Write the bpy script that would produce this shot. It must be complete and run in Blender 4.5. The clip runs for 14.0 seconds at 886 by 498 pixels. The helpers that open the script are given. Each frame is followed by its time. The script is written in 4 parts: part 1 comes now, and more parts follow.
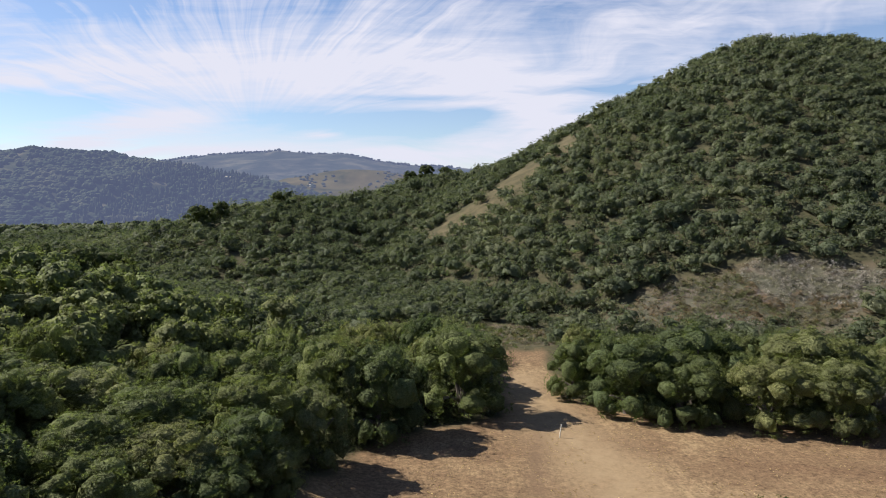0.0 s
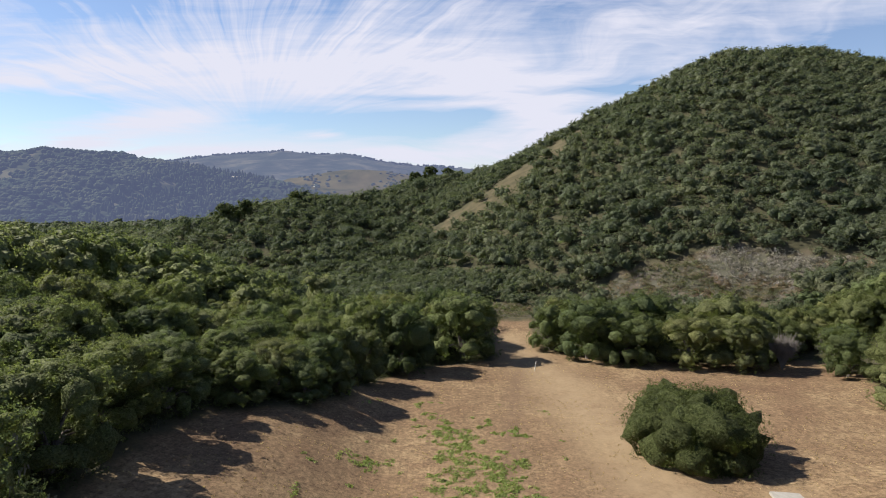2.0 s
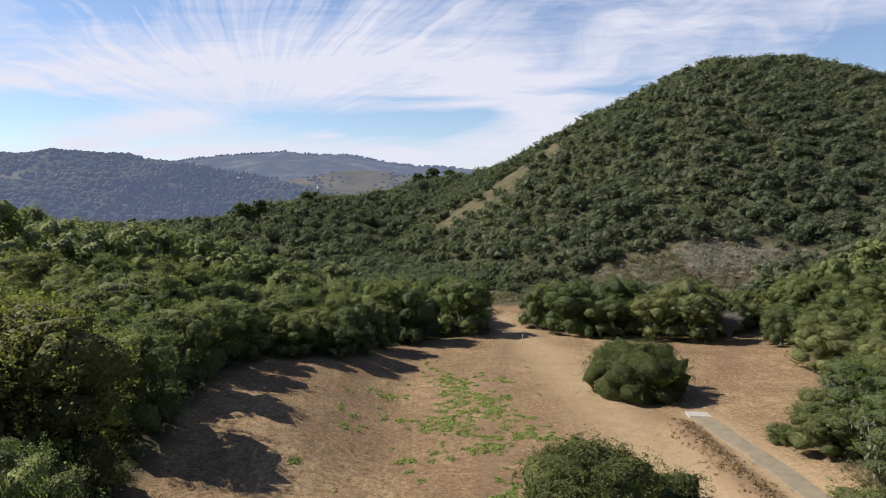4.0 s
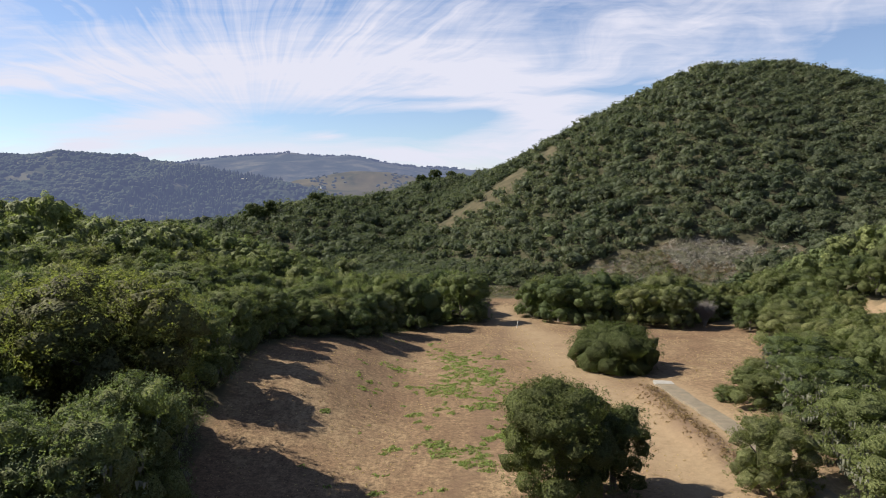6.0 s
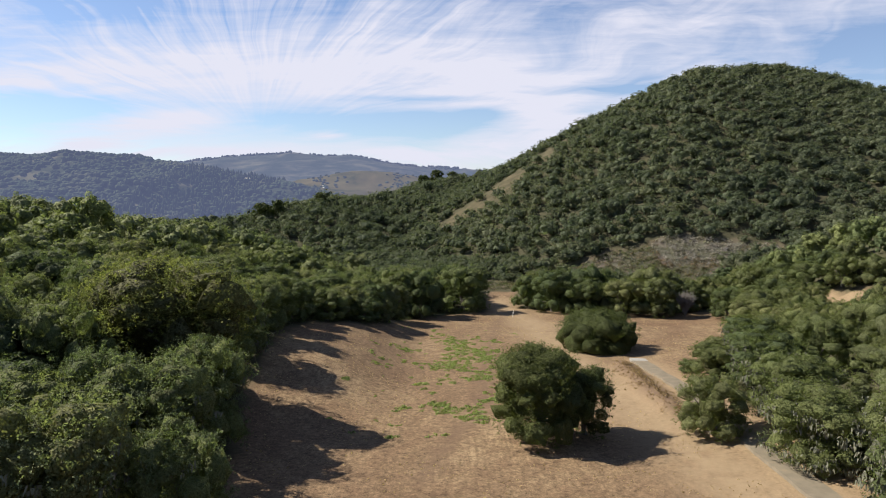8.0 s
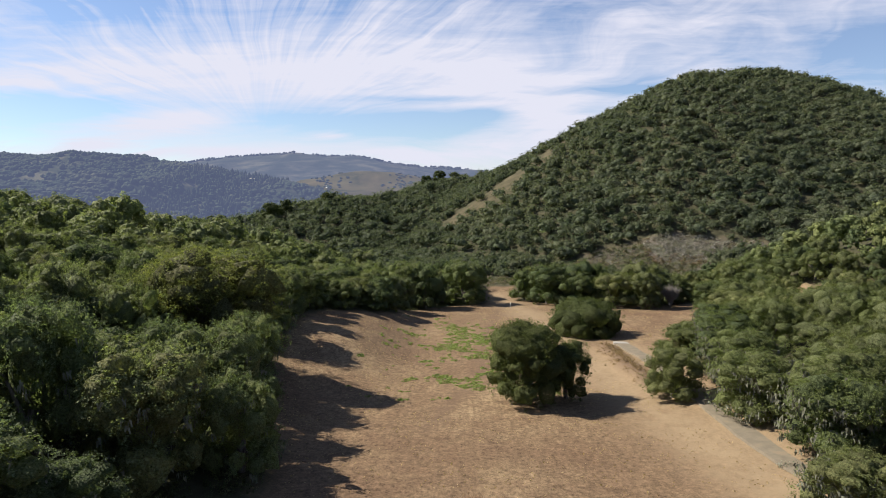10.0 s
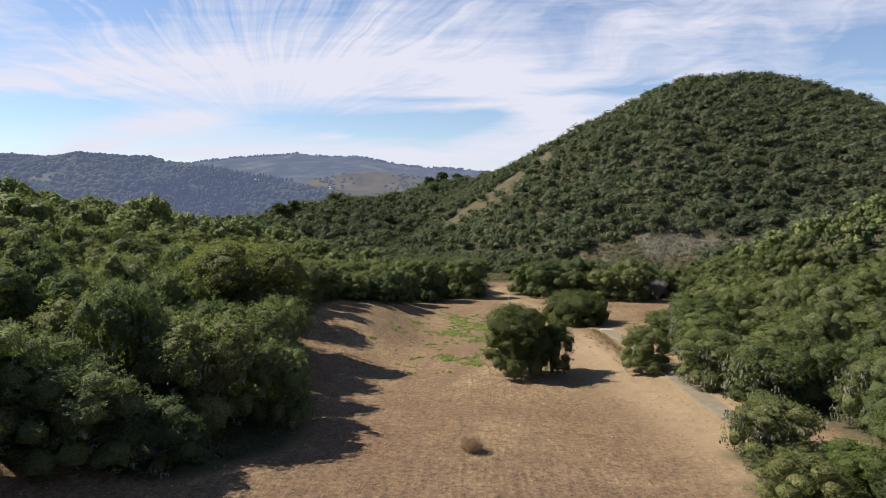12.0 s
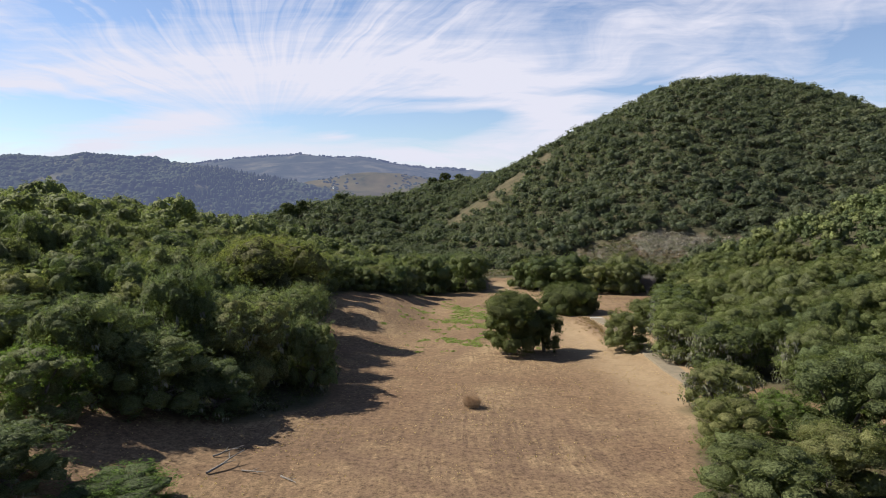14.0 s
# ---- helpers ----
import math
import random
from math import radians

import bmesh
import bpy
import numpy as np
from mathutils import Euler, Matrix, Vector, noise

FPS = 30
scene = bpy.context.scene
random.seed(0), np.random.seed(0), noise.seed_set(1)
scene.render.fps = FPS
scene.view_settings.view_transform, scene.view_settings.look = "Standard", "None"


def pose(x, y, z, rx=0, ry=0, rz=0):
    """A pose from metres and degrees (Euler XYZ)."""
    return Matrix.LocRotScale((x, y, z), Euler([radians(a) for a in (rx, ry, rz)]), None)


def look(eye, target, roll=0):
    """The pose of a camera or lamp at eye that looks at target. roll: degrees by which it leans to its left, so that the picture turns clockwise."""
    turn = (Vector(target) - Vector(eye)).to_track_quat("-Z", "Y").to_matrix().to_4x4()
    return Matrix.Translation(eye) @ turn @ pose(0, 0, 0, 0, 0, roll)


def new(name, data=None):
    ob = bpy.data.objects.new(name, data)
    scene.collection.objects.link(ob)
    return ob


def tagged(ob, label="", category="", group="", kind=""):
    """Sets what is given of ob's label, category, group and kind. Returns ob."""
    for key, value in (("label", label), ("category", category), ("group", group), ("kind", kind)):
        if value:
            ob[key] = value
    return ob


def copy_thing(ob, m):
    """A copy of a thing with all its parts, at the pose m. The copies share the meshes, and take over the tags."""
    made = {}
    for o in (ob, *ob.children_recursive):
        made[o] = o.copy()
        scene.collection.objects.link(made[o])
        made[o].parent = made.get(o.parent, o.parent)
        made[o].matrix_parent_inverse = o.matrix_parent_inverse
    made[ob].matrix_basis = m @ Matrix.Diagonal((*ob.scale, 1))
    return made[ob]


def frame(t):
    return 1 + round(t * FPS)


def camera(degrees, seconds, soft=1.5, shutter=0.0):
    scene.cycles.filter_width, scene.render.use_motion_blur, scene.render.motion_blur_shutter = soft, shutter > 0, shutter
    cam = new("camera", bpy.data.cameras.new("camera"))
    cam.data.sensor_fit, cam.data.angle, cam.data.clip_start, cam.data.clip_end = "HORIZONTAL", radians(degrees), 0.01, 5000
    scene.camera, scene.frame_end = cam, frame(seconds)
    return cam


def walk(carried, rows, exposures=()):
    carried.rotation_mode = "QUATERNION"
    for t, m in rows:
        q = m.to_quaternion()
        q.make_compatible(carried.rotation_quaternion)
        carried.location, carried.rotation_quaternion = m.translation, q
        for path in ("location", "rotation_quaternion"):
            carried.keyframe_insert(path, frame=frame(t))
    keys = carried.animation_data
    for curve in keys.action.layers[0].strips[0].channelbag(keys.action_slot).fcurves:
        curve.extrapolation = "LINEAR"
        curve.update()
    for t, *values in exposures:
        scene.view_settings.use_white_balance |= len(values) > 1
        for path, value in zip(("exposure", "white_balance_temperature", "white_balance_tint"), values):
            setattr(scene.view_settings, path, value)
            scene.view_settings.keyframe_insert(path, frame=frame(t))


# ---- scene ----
cam = camera(72.0, 14.0, soft=1.0)
METRES, EYE, TILT, LEAN, TURN = 105.0, 30.0, -5.4, 0.0, 0.0
ROWS = [
    (0.0, 0.0000, 0.0000, 0.0000, 0.00, 0.00, -0.00),
    (0.5, -0.0026, -0.0781, -0.0090, 0.04, 0.04, 0.00),
    (1.0, -0.0049, -0.1560, -0.0174, 0.07, 0.02, -0.04),
    (1.5, -0.0061, -0.2306, -0.0258, 0.11, 0.02, -0.03),
    (2.0, -0.0083, -0.3018, -0.0325, 0.13, -0.00, -0.04),
    (2.5, -0.0087, -0.3685, -0.0397, 0.17, 0.01, 0.01),
    (3.0, -0.0092, -0.4305, -0.0453, 0.20, -0.01, 0.01),
    (5.5, -0.0107, -0.6434, -0.0639, 0.40, 0.11, 0.07),
    (6.0, -0.0104, -0.6778, -0.0671, 0.46, 0.09, 0.05),
    (6.5, -0.0107, -0.7126, -0.0698, 0.48, 0.09, 0.05),
    (7.0, -0.0109, -0.7474, -0.0725, 0.52, 0.07, 0.03),
    (7.5, -0.0110, -0.7821, -0.0752, 0.55, 0.07, 0.02),
    (8.0, -0.0111, -0.8165, -0.0780, 0.58, 0.04, 0.02),
    (10.5, -0.0101, -0.9795, -0.0933, 0.84, 0.07, -0.01),
    (11.0, -0.0096, -1.0129, -0.0960, 0.89, 0.11, 0.00),
    (11.5, -0.0092, -1.0460, -0.0990, 0.96, 0.13, -0.04),
    (12.0, -0.0092, -1.0786, -0.1019, 1.02, 0.12, -0.05),
    (12.5, -0.0090, -1.1115, -0.1049, 1.07, 0.11, -0.05),
    (13.0, -0.0097, -1.1447, -0.1083, 1.11, 0.11, -0.04),
    (13.5, -0.0099, -1.1781, -0.1112, 1.18, 0.11, -0.04),
    (14.0, -0.0103, -1.2114, -0.1144, 1.25, 0.13, -0.02),
]
walk(cam, [(t, pose(0, 0, EYE, TILT, LEAN, TURN) @ pose(METRES * x, METRES * y, METRES * z, 90 + pitch, roll, yaw)) for t, x, y, z, yaw, pitch, roll in ROWS])

# ---- world, sun ----
scene.view_settings.exposure = 1.1
SUN_EL, SUN_FROM = 43.0, Vector((-0.965, 0.26, 0.0)).normalized()
sun = new("sun", bpy.data.lights.new("sun", "SUN"))
sun.data.energy, sun.data.angle, sun.data.color = 5.0, radians(0.55), (1.0, 0.94, 0.83)
sun_dir = SUN_FROM * math.cos(radians(SUN_EL)) + Vector((0, 0, math.sin(radians(SUN_EL))))
sun.matrix_world = look(sun_dir * 300, (0, 0, 0))


class Nodes:
    """A short way to wire node trees."""

    def __init__(self, tree):
        self.tree = tree
        tree.nodes.clear()

    def add(self, kind, inputs=(), **props):
        node = self.tree.nodes.new(kind)
        for key, value in props.items():
            if key == "operation":
                node.operation = value
            elif key == "data_type":
                node.data_type = value
            elif key == "blend_type":
                node.blend_type = value
            elif key == "attribute_name":
                node.attribute_name = value
            elif key == "noise_type":
                node.noise_type = value
            elif key == "vector_type":
                node.vector_type = value
        for key, value in dict(inputs).items():
            if isinstance(value, bpy.types.NodeSocket):
                self.tree.links.new(value, node.inputs[key])
            else:
                node.inputs[key].default_value = value
        return node

    def math(self, op, a, b=0.0, c=0.0):
        return self.add("ShaderNodeMath", {0: a, 1: b, 2: c}, operation=op).outputs[0]

    def noise(self, vector, scale, detail=4.0, rough=0.55, distortion=0.0):
        return self.add("ShaderNodeTexNoise", {"Vector": vector, "Scale": scale, "Detail": detail, "Roughness": rough, "Distortion": distortion}).outputs["Fac"]

    def scaled(self, vector, s, turn=0.0):
        return self.add("ShaderNodeMapping", {"Vector": vector, "Scale": s, "Rotation": (0, 0, radians(turn))}).outputs[0]

    def ramp(self, fac, stops):
        node = self.add("ShaderNodeValToRGB", {"Fac": fac})
        while len(node.color_ramp.elements) < len(stops):
            node.color_ramp.elements.new(0.5)
        for e, (p, c) in zip(node.color_ramp.elements, stops):
            e.position, e.color = p, (*c, 1) if isinstance(c, tuple) else (c, c, c, 1)
        return node.outputs[0]

    def mix(self, fac, a, b, blend="MIX"):
        node = self.add("ShaderNodeMix", {"Factor": fac}, data_type="RGBA", blend_type=blend)
        for key, value in ((6, a), (7, b)):
            if isinstance(value, bpy.types.NodeSocket):
                self.tree.links.new(value, node.inputs[key])
            else:
                node.inputs[key].default_value = (*value, 1)
        return node.outputs[2]


def sky():
    world = bpy.data.worlds.new("sky")
    scene.world = world
    world.use_nodes = True
    n = Nodes(world.node_tree)
    air = n.add("ShaderNodeTexSky")
    air.sky_type, air.sun_disc, air.sun_elevation, air.sun_rotation = "NISHITA", False, radians(SUN_EL), radians(-75)
    air.air_density, air.dust_density, air.ozone_density = 1.0, 0.0, 2.5
    way = n.add("ShaderNodeTexCoord").outputs["Generated"]
    x, y, z = n.add("ShaderNodeSeparateXYZ", {0: way}).outputs
    ahead = n.math("MAXIMUM", y, 0.06)
    az, el = n.math("DIVIDE", x, ahead), n.math("DIVIDE", z, ahead)
    # cirrus streaks that fan out of the valley's end, over softer sheets
    da, de = n.math("ADD", az, 0.31), n.math("SUBTRACT", el, 0.085)
    turn = n.math("ARCTAN2", de, da)
    far = n.math("SQRT", n.math("ADD", n.math("MULTIPLY", da, da), n.math("MULTIPLY", de, de)))
    bent = n.noise(n.add("ShaderNodeCombineXYZ", {0: az, 1: n.math("MULTIPLY", el, 2.0), 2: 4.0}).outputs[0], 3.0, 3.0, 0.5)
    turn = n.math("MULTIPLY_ADD", n.math("SUBTRACT", bent, 0.5), 0.35, turn)
    fan = n.noise(n.add("ShaderNodeCombineXYZ", {0: n.math("MULTIPLY", turn, 4.2), 1: n.math("MULTIPLY", far, 2.2), 2: 0.3}).outputs[0], 1.0, 5.0, 0.52, 1.1)
    fibre = n.noise(n.add("ShaderNodeCombineXYZ", {0: n.math("MULTIPLY", turn, 13.0), 1: n.math("MULTIPLY", far, 3.6), 2: 2.7}).outputs[0], 1.0, 6.0, 0.6, 0.9)
    flat = n.add("ShaderNodeCombineXYZ", {0: az, 1: n.math("MULTIPLY", el, 5.0), 2: 0.0}).outputs[0]
    veil = n.noise(flat, 3.2, 7.0, 0.6, 0.7)
    wisps = n.noise(n.scaled(flat, (1.0, 2.2, 1.0)), 7.0, 5.0, 0.6, 0.5)

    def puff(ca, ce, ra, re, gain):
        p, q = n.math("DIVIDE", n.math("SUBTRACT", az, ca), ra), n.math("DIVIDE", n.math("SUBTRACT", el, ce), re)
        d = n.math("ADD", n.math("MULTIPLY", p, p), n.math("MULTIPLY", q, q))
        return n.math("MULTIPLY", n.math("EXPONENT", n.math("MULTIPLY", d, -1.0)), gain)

    body = n.math("MULTIPLY_ADD", n.math("SUBTRACT", fan, 0.5), n.math("MINIMUM", n.math("MULTIPLY", far, 5.0), 1.2), 0.40)
    body = n.math("MULTIPLY_ADD", n.math("SUBTRACT", fibre, 0.5), n.math("MINIMUM", n.math("MULTIPLY", far, 4.5), 1.1), body)
    body = n.math("MULTIPLY_ADD", n.math("SUBTRACT", veil, 0.5), 0.75, body)
    body = n.math("MULTIPLY_ADD", n.math("SUBTRACT", wisps, 0.5), 0.45, body)
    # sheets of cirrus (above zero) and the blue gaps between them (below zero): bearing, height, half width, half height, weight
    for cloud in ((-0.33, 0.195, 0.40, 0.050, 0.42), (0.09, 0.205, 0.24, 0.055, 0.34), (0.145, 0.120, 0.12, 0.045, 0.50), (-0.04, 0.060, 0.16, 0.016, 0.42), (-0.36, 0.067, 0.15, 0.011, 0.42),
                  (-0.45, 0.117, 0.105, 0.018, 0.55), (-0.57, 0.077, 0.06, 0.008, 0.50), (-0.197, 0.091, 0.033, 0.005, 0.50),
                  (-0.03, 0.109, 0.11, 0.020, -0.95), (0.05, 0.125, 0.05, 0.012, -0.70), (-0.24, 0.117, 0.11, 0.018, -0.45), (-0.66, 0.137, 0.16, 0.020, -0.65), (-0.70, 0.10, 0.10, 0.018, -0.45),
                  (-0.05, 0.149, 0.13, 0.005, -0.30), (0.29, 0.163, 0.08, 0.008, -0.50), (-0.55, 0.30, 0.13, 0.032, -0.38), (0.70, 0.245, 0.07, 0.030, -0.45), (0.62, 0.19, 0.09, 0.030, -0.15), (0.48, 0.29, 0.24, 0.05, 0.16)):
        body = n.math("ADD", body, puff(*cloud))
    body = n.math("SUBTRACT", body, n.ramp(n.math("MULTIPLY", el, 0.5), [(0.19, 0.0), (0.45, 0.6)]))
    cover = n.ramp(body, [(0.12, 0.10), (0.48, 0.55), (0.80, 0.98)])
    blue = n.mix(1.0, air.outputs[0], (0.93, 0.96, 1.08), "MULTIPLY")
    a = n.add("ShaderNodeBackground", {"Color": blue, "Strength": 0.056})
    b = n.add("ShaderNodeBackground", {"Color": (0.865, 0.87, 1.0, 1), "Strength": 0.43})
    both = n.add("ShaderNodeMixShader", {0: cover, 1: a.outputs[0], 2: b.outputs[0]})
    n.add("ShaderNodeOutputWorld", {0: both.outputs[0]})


sky()

# ---- materials ----


def material(name):
    m = bpy.data.materials.new(name)
    m.use_nodes = True
    return m, Nodes(m.node_tree)


def finish(n, color, rough=0.8, height=None, strength=0.3, distance=0.05, spec=0.3, clear=0.0, grain=0.0, close=0.44, crisp=1.0):
    given = {"Base Color": color, "Roughness": rough, "Specular IOR Level": spec}
    if height is not None:
        given["Normal"] = n.add("ShaderNodeBump", {"Height": height, "Strength": strength, "Distance": distance}).outputs[0]
    if grain:
        # each leaf is turned its own way
        at = n.add("ShaderNodeTexCoord").outputs["Object"]
        cells = n.add("ShaderNodeTexVoronoi", {"Vector": at, "Scale": grain})
        off = n.add("ShaderNodeVectorMath", {0: cells.outputs["Color"], 1: (0.5, 0.5, 0.5)}, operation="SUBTRACT").outputs[0]
        off = n.add("ShaderNodeVectorMath", {0: off, 1: (1.5 * crisp,) * 3}, operation="MULTIPLY").outputs[0]
        bent = n.add("ShaderNodeVectorMath", {0: n.add("ShaderNodeNewGeometry").outputs["Normal"], 1: off}, operation="ADD").outputs[0]
        given["Normal"] = n.add("ShaderNodeVectorMath", {0: bent}, operation="NORMALIZE").outputs[0]
    shader = n.add("ShaderNodeBsdfPrincipled", given).outputs[0]
    if clear:
        lit = n.add("ShaderNodeBsdfTranslucent", {"Color": n.mix(1.0, color, (1.3, 1.45, 0.8), "MULTIPLY")}).outputs[0]
        shader = n.add("ShaderNodeMixShader", {0: clear, 1: shader, 2: lit}).outputs[0]
    if grain:
        # sprays are loose: leaves with gaps between them
        cell = cells.outputs["Distance"]
        shader = n.add("ShaderNodeMixShader", {0: n.math("LESS_THAN", cell, close), 1: n.add("ShaderNodeBsdfTransparent").outputs[0], 2: shader}).outputs[0]
    n.add("ShaderNodeOutputMaterial", {0: shader})


def leaf_material(name, stops, by_tree, grain=0.0, close=0.44, crisp=1.0):
    """Foliage: a tint for each tree, and a smaller one for each spray of leaves."""
    m, n = material(name)
    tree = n.add("ShaderNodeObjectInfo").outputs["Random"] if by_tree else n.add("ShaderNodeAttribute", attribute_name="tint").outputs["Fac"]
    spray = n.add("ShaderNodeNewGeometry").outputs["Random Per Island"]
    color = n.ramp(tree, stops)
    value = n.math("MULTIPLY_ADD", spray, 0.5, 0.75)
    color = n.mix(1.0, color, n.add("ShaderNodeCombineXYZ", {0: value, 1: value, 2: value}).outputs[0], "MULTIPLY")
    if grain:
        at = n.add("ShaderNodeTexCoord").outputs["Object"]
        leaf = n.add("ShaderNodeSeparateXYZ", {0: n.add("ShaderNodeTexVoronoi", {"Vector": at, "Scale": grain}).outputs["Color"]}).outputs[1]
        tone = n.math("MULTIPLY_ADD", leaf, 0.6 * crisp, 1 - 0.27 * crisp)
        color = n.mix(1.0, color, n.add("ShaderNodeCombineXYZ", {0: tone, 1: tone, 2: tone}).outputs[0], "MULTIPLY")
    finish(n, color, 0.7, spec=0.12, clear=0.42, grain=grain, close=close, crisp=crisp)
    return m


GREENS = [(0.0, (0.073, 0.093, 0.043)), (0.3, (0.102, 0.121, 0.051)), (0.55, (0.128, 0.142, 0.056)), (0.78, (0.124, 0.136, 0.065)), (1.0, (0.154, 0.155, 0.063))]
# hill foliage, with the grey-blue of distance haze mixed into its greens
HAZED_HILL_GREENS = [(0.0, (0.054, 0.067, 0.042)), (0.35, (0.076, 0.088, 0.055)), (0.7, (0.095, 0.104, 0.064)), (1.0, (0.132, 0.131, 0.074))]
LEAF = leaf_material("oak_leaves", GREENS, True, 8.0)
LEAF_MID = leaf_material("oak_leaves_in_the_wood", GREENS, True, 6.0)
OAKS = [(0.0, (0.054, 0.066, 0.025)), (0.6, (0.068, 0.080, 0.029)), (1.0, (0.082, 0.092, 0.033))]
DEEPS = [(0.0, (0.083, 0.103, 0.055)), (0.5, (0.108, 0.128, 0.064)), (1.0, (0.137, 0.151, 0.071))]
LEAF_DEEP = leaf_material("deep_green_leaves", DEEPS, True, 8.0)
LEAF_SLOPE = leaf_material("rich_green_leaves", [(0.0, (0.076, 0.093, 0.034)), (1.0, (0.114, 0.123, 0.046))], True, 8.0)
LEAF_OAK = leaf_material("dark_oak_leaves", OAKS, True, 8.0)
LEAF_BRIGHT = leaf_material("bright_green_leaves", [(0.0, (0.077, 0.122, 0.026)), (1.0, (0.098, 0.137, 0.033))], True, 8.0)
LEAF_FAR = leaf_material("woodland_leaves", GREENS, False, 4.4)
LEAF_HILL = leaf_material("hill_leaves", HAZED_HILL_GREENS, False, 2.8, 0.5, 0.6)
HILL_INNER = leaf_material("inner_hill_leaves", HAZED_HILL_GREENS, False, 2.8, 0.7, 0.6)
INNER_FAR = leaf_material("inner_woodland_leaves", GREENS, False, 2.6, 0.74)
LEAF_GOLD = leaf_material("yellowing_leaves", [(0.0, (0.140, 0.148, 0.046)), (1.0, (0.154, 0.156, 0.053))], True, 9.0)
LEAF_DARK = leaf_material("dark_leaves", [(0.0, (0.032, 0.044, 0.020)), (1.0, (0.042, 0.055, 0.024))], True, 4.0)
LEAF_GREY = leaf_material("grey_green_leaves", [(0.0, (0.093, 0.113, 0.038)), (1.0, (0.124, 0.135, 0.055))], True, 8.0)
LEAF_WEED = leaf_material("green_weeds", [(0.0, (0.14, 0.185, 0.05)), (1.0, (0.21, 0.235, 0.085))], False)
LEAF_SCRUB = leaf_material("scrub_leaves", [(0.0, (0.080, 0.092, 0.044)), (0.45, (0.112, 0.112, 0.060)), (0.7, (0.152, 0.112, 0.076)), (1.0, (0.168, 0.160, 0.140))], False, 6.0)
LEAF_UNDER = leaf_material("understory_leaves", [(0.0, (0.045, 0.056, 0.026)), (0.8, (0.075, 0.085, 0.038)), (1.0, (0.11, 0.10, 0.06))], False, 8.0)
LEAF_STRAW = leaf_material("dry_tufts", [(0.0, (0.26, 0.18, 0.10)), (1.0, (0.42, 0.31, 0.18))], False)


LEAF_SAGE = leaf_material("sage_leaves", [(0.0, (0.162, 0.170, 0.128)), (1.0, (0.230, 0.230, 0.187))], False, 8.0)
LEAF_PALE = leaf_material("pale_bare_brush", [(0.0, (0.170, 0.153, 0.140)), (1.0, (0.281, 0.255, 0.246))], False, 6.0)
LEAF_BRUSH = leaf_material("rusty_brush", [(0.0, (0.111, 0.081, 0.051)), (1.0, (0.170, 0.115, 0.076))], False, 6.0)
LEAF_RUST = leaf_material("rusty_weeds", [(0.0, (0.162, 0.106, 0.060)), (1.0, (0.255, 0.178, 0.102))], False)


# same leaf colours at 0.85: shade inside the crown put into the colour
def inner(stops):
    return leaf_material("shaded_inner_leaves", [(p, tuple(0.85 * v for v in c)) for p, c in stops], True, 9.0, 0.7)


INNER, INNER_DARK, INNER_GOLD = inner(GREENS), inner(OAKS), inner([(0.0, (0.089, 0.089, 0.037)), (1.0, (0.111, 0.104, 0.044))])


def bark_material():
    m, n = material("bark")
    at = n.add("ShaderNodeTexCoord").outputs["Object"]
    grain = n.noise(n.scaled(at, (6, 6, 1.2)), 1.0, 6.0, 0.65)
    finish(n, n.ramp(grain, [(0.3, (0.045, 0.038, 0.032)), (0.55, (0.12, 0.10, 0.085)), (0.75, (0.22, 0.20, 0.17))]), 0.9, grain, 0.8, 0.06)
    return m


BARK = bark_material()


def plain(name, a, b, scale, rough=0.85, bump=0.3):
    m, n = material(name)
    at = n.add("ShaderNodeTexCoord").outputs["Object"]
    grain = n.noise(at, scale, 6.0, 0.65)
    finish(n, n.ramp(grain, [(0.3, a), (0.7, b)]), rough, grain, bump, 0.04)
    return m


LICHEN = plain("hanging_lichen", (0.095, 0.098, 0.066), (0.15, 0.148, 0.105), 2.0)
DEADWOOD = plain("grey_dead_wood", (0.096, 0.084, 0.072), (0.204, 0.186, 0.168), 5.0)
TWIGS = plain("dry_brown_twigs", (0.21, 0.135, 0.08), (0.38, 0.26, 0.15), 8.0)
PALE_WOOD = plain("weathered_pale_wood", (0.42, 0.39, 0.34), (0.6, 0.57, 0.5), 6.0)
WHITE = plain("white_paint", (0.7, 0.7, 0.68), (0.82, 0.82, 0.8), 1.0)
ROOF = plain("grey_roof", (0.2, 0.19, 0.18), (0.3, 0.29, 0.28), 1.0)


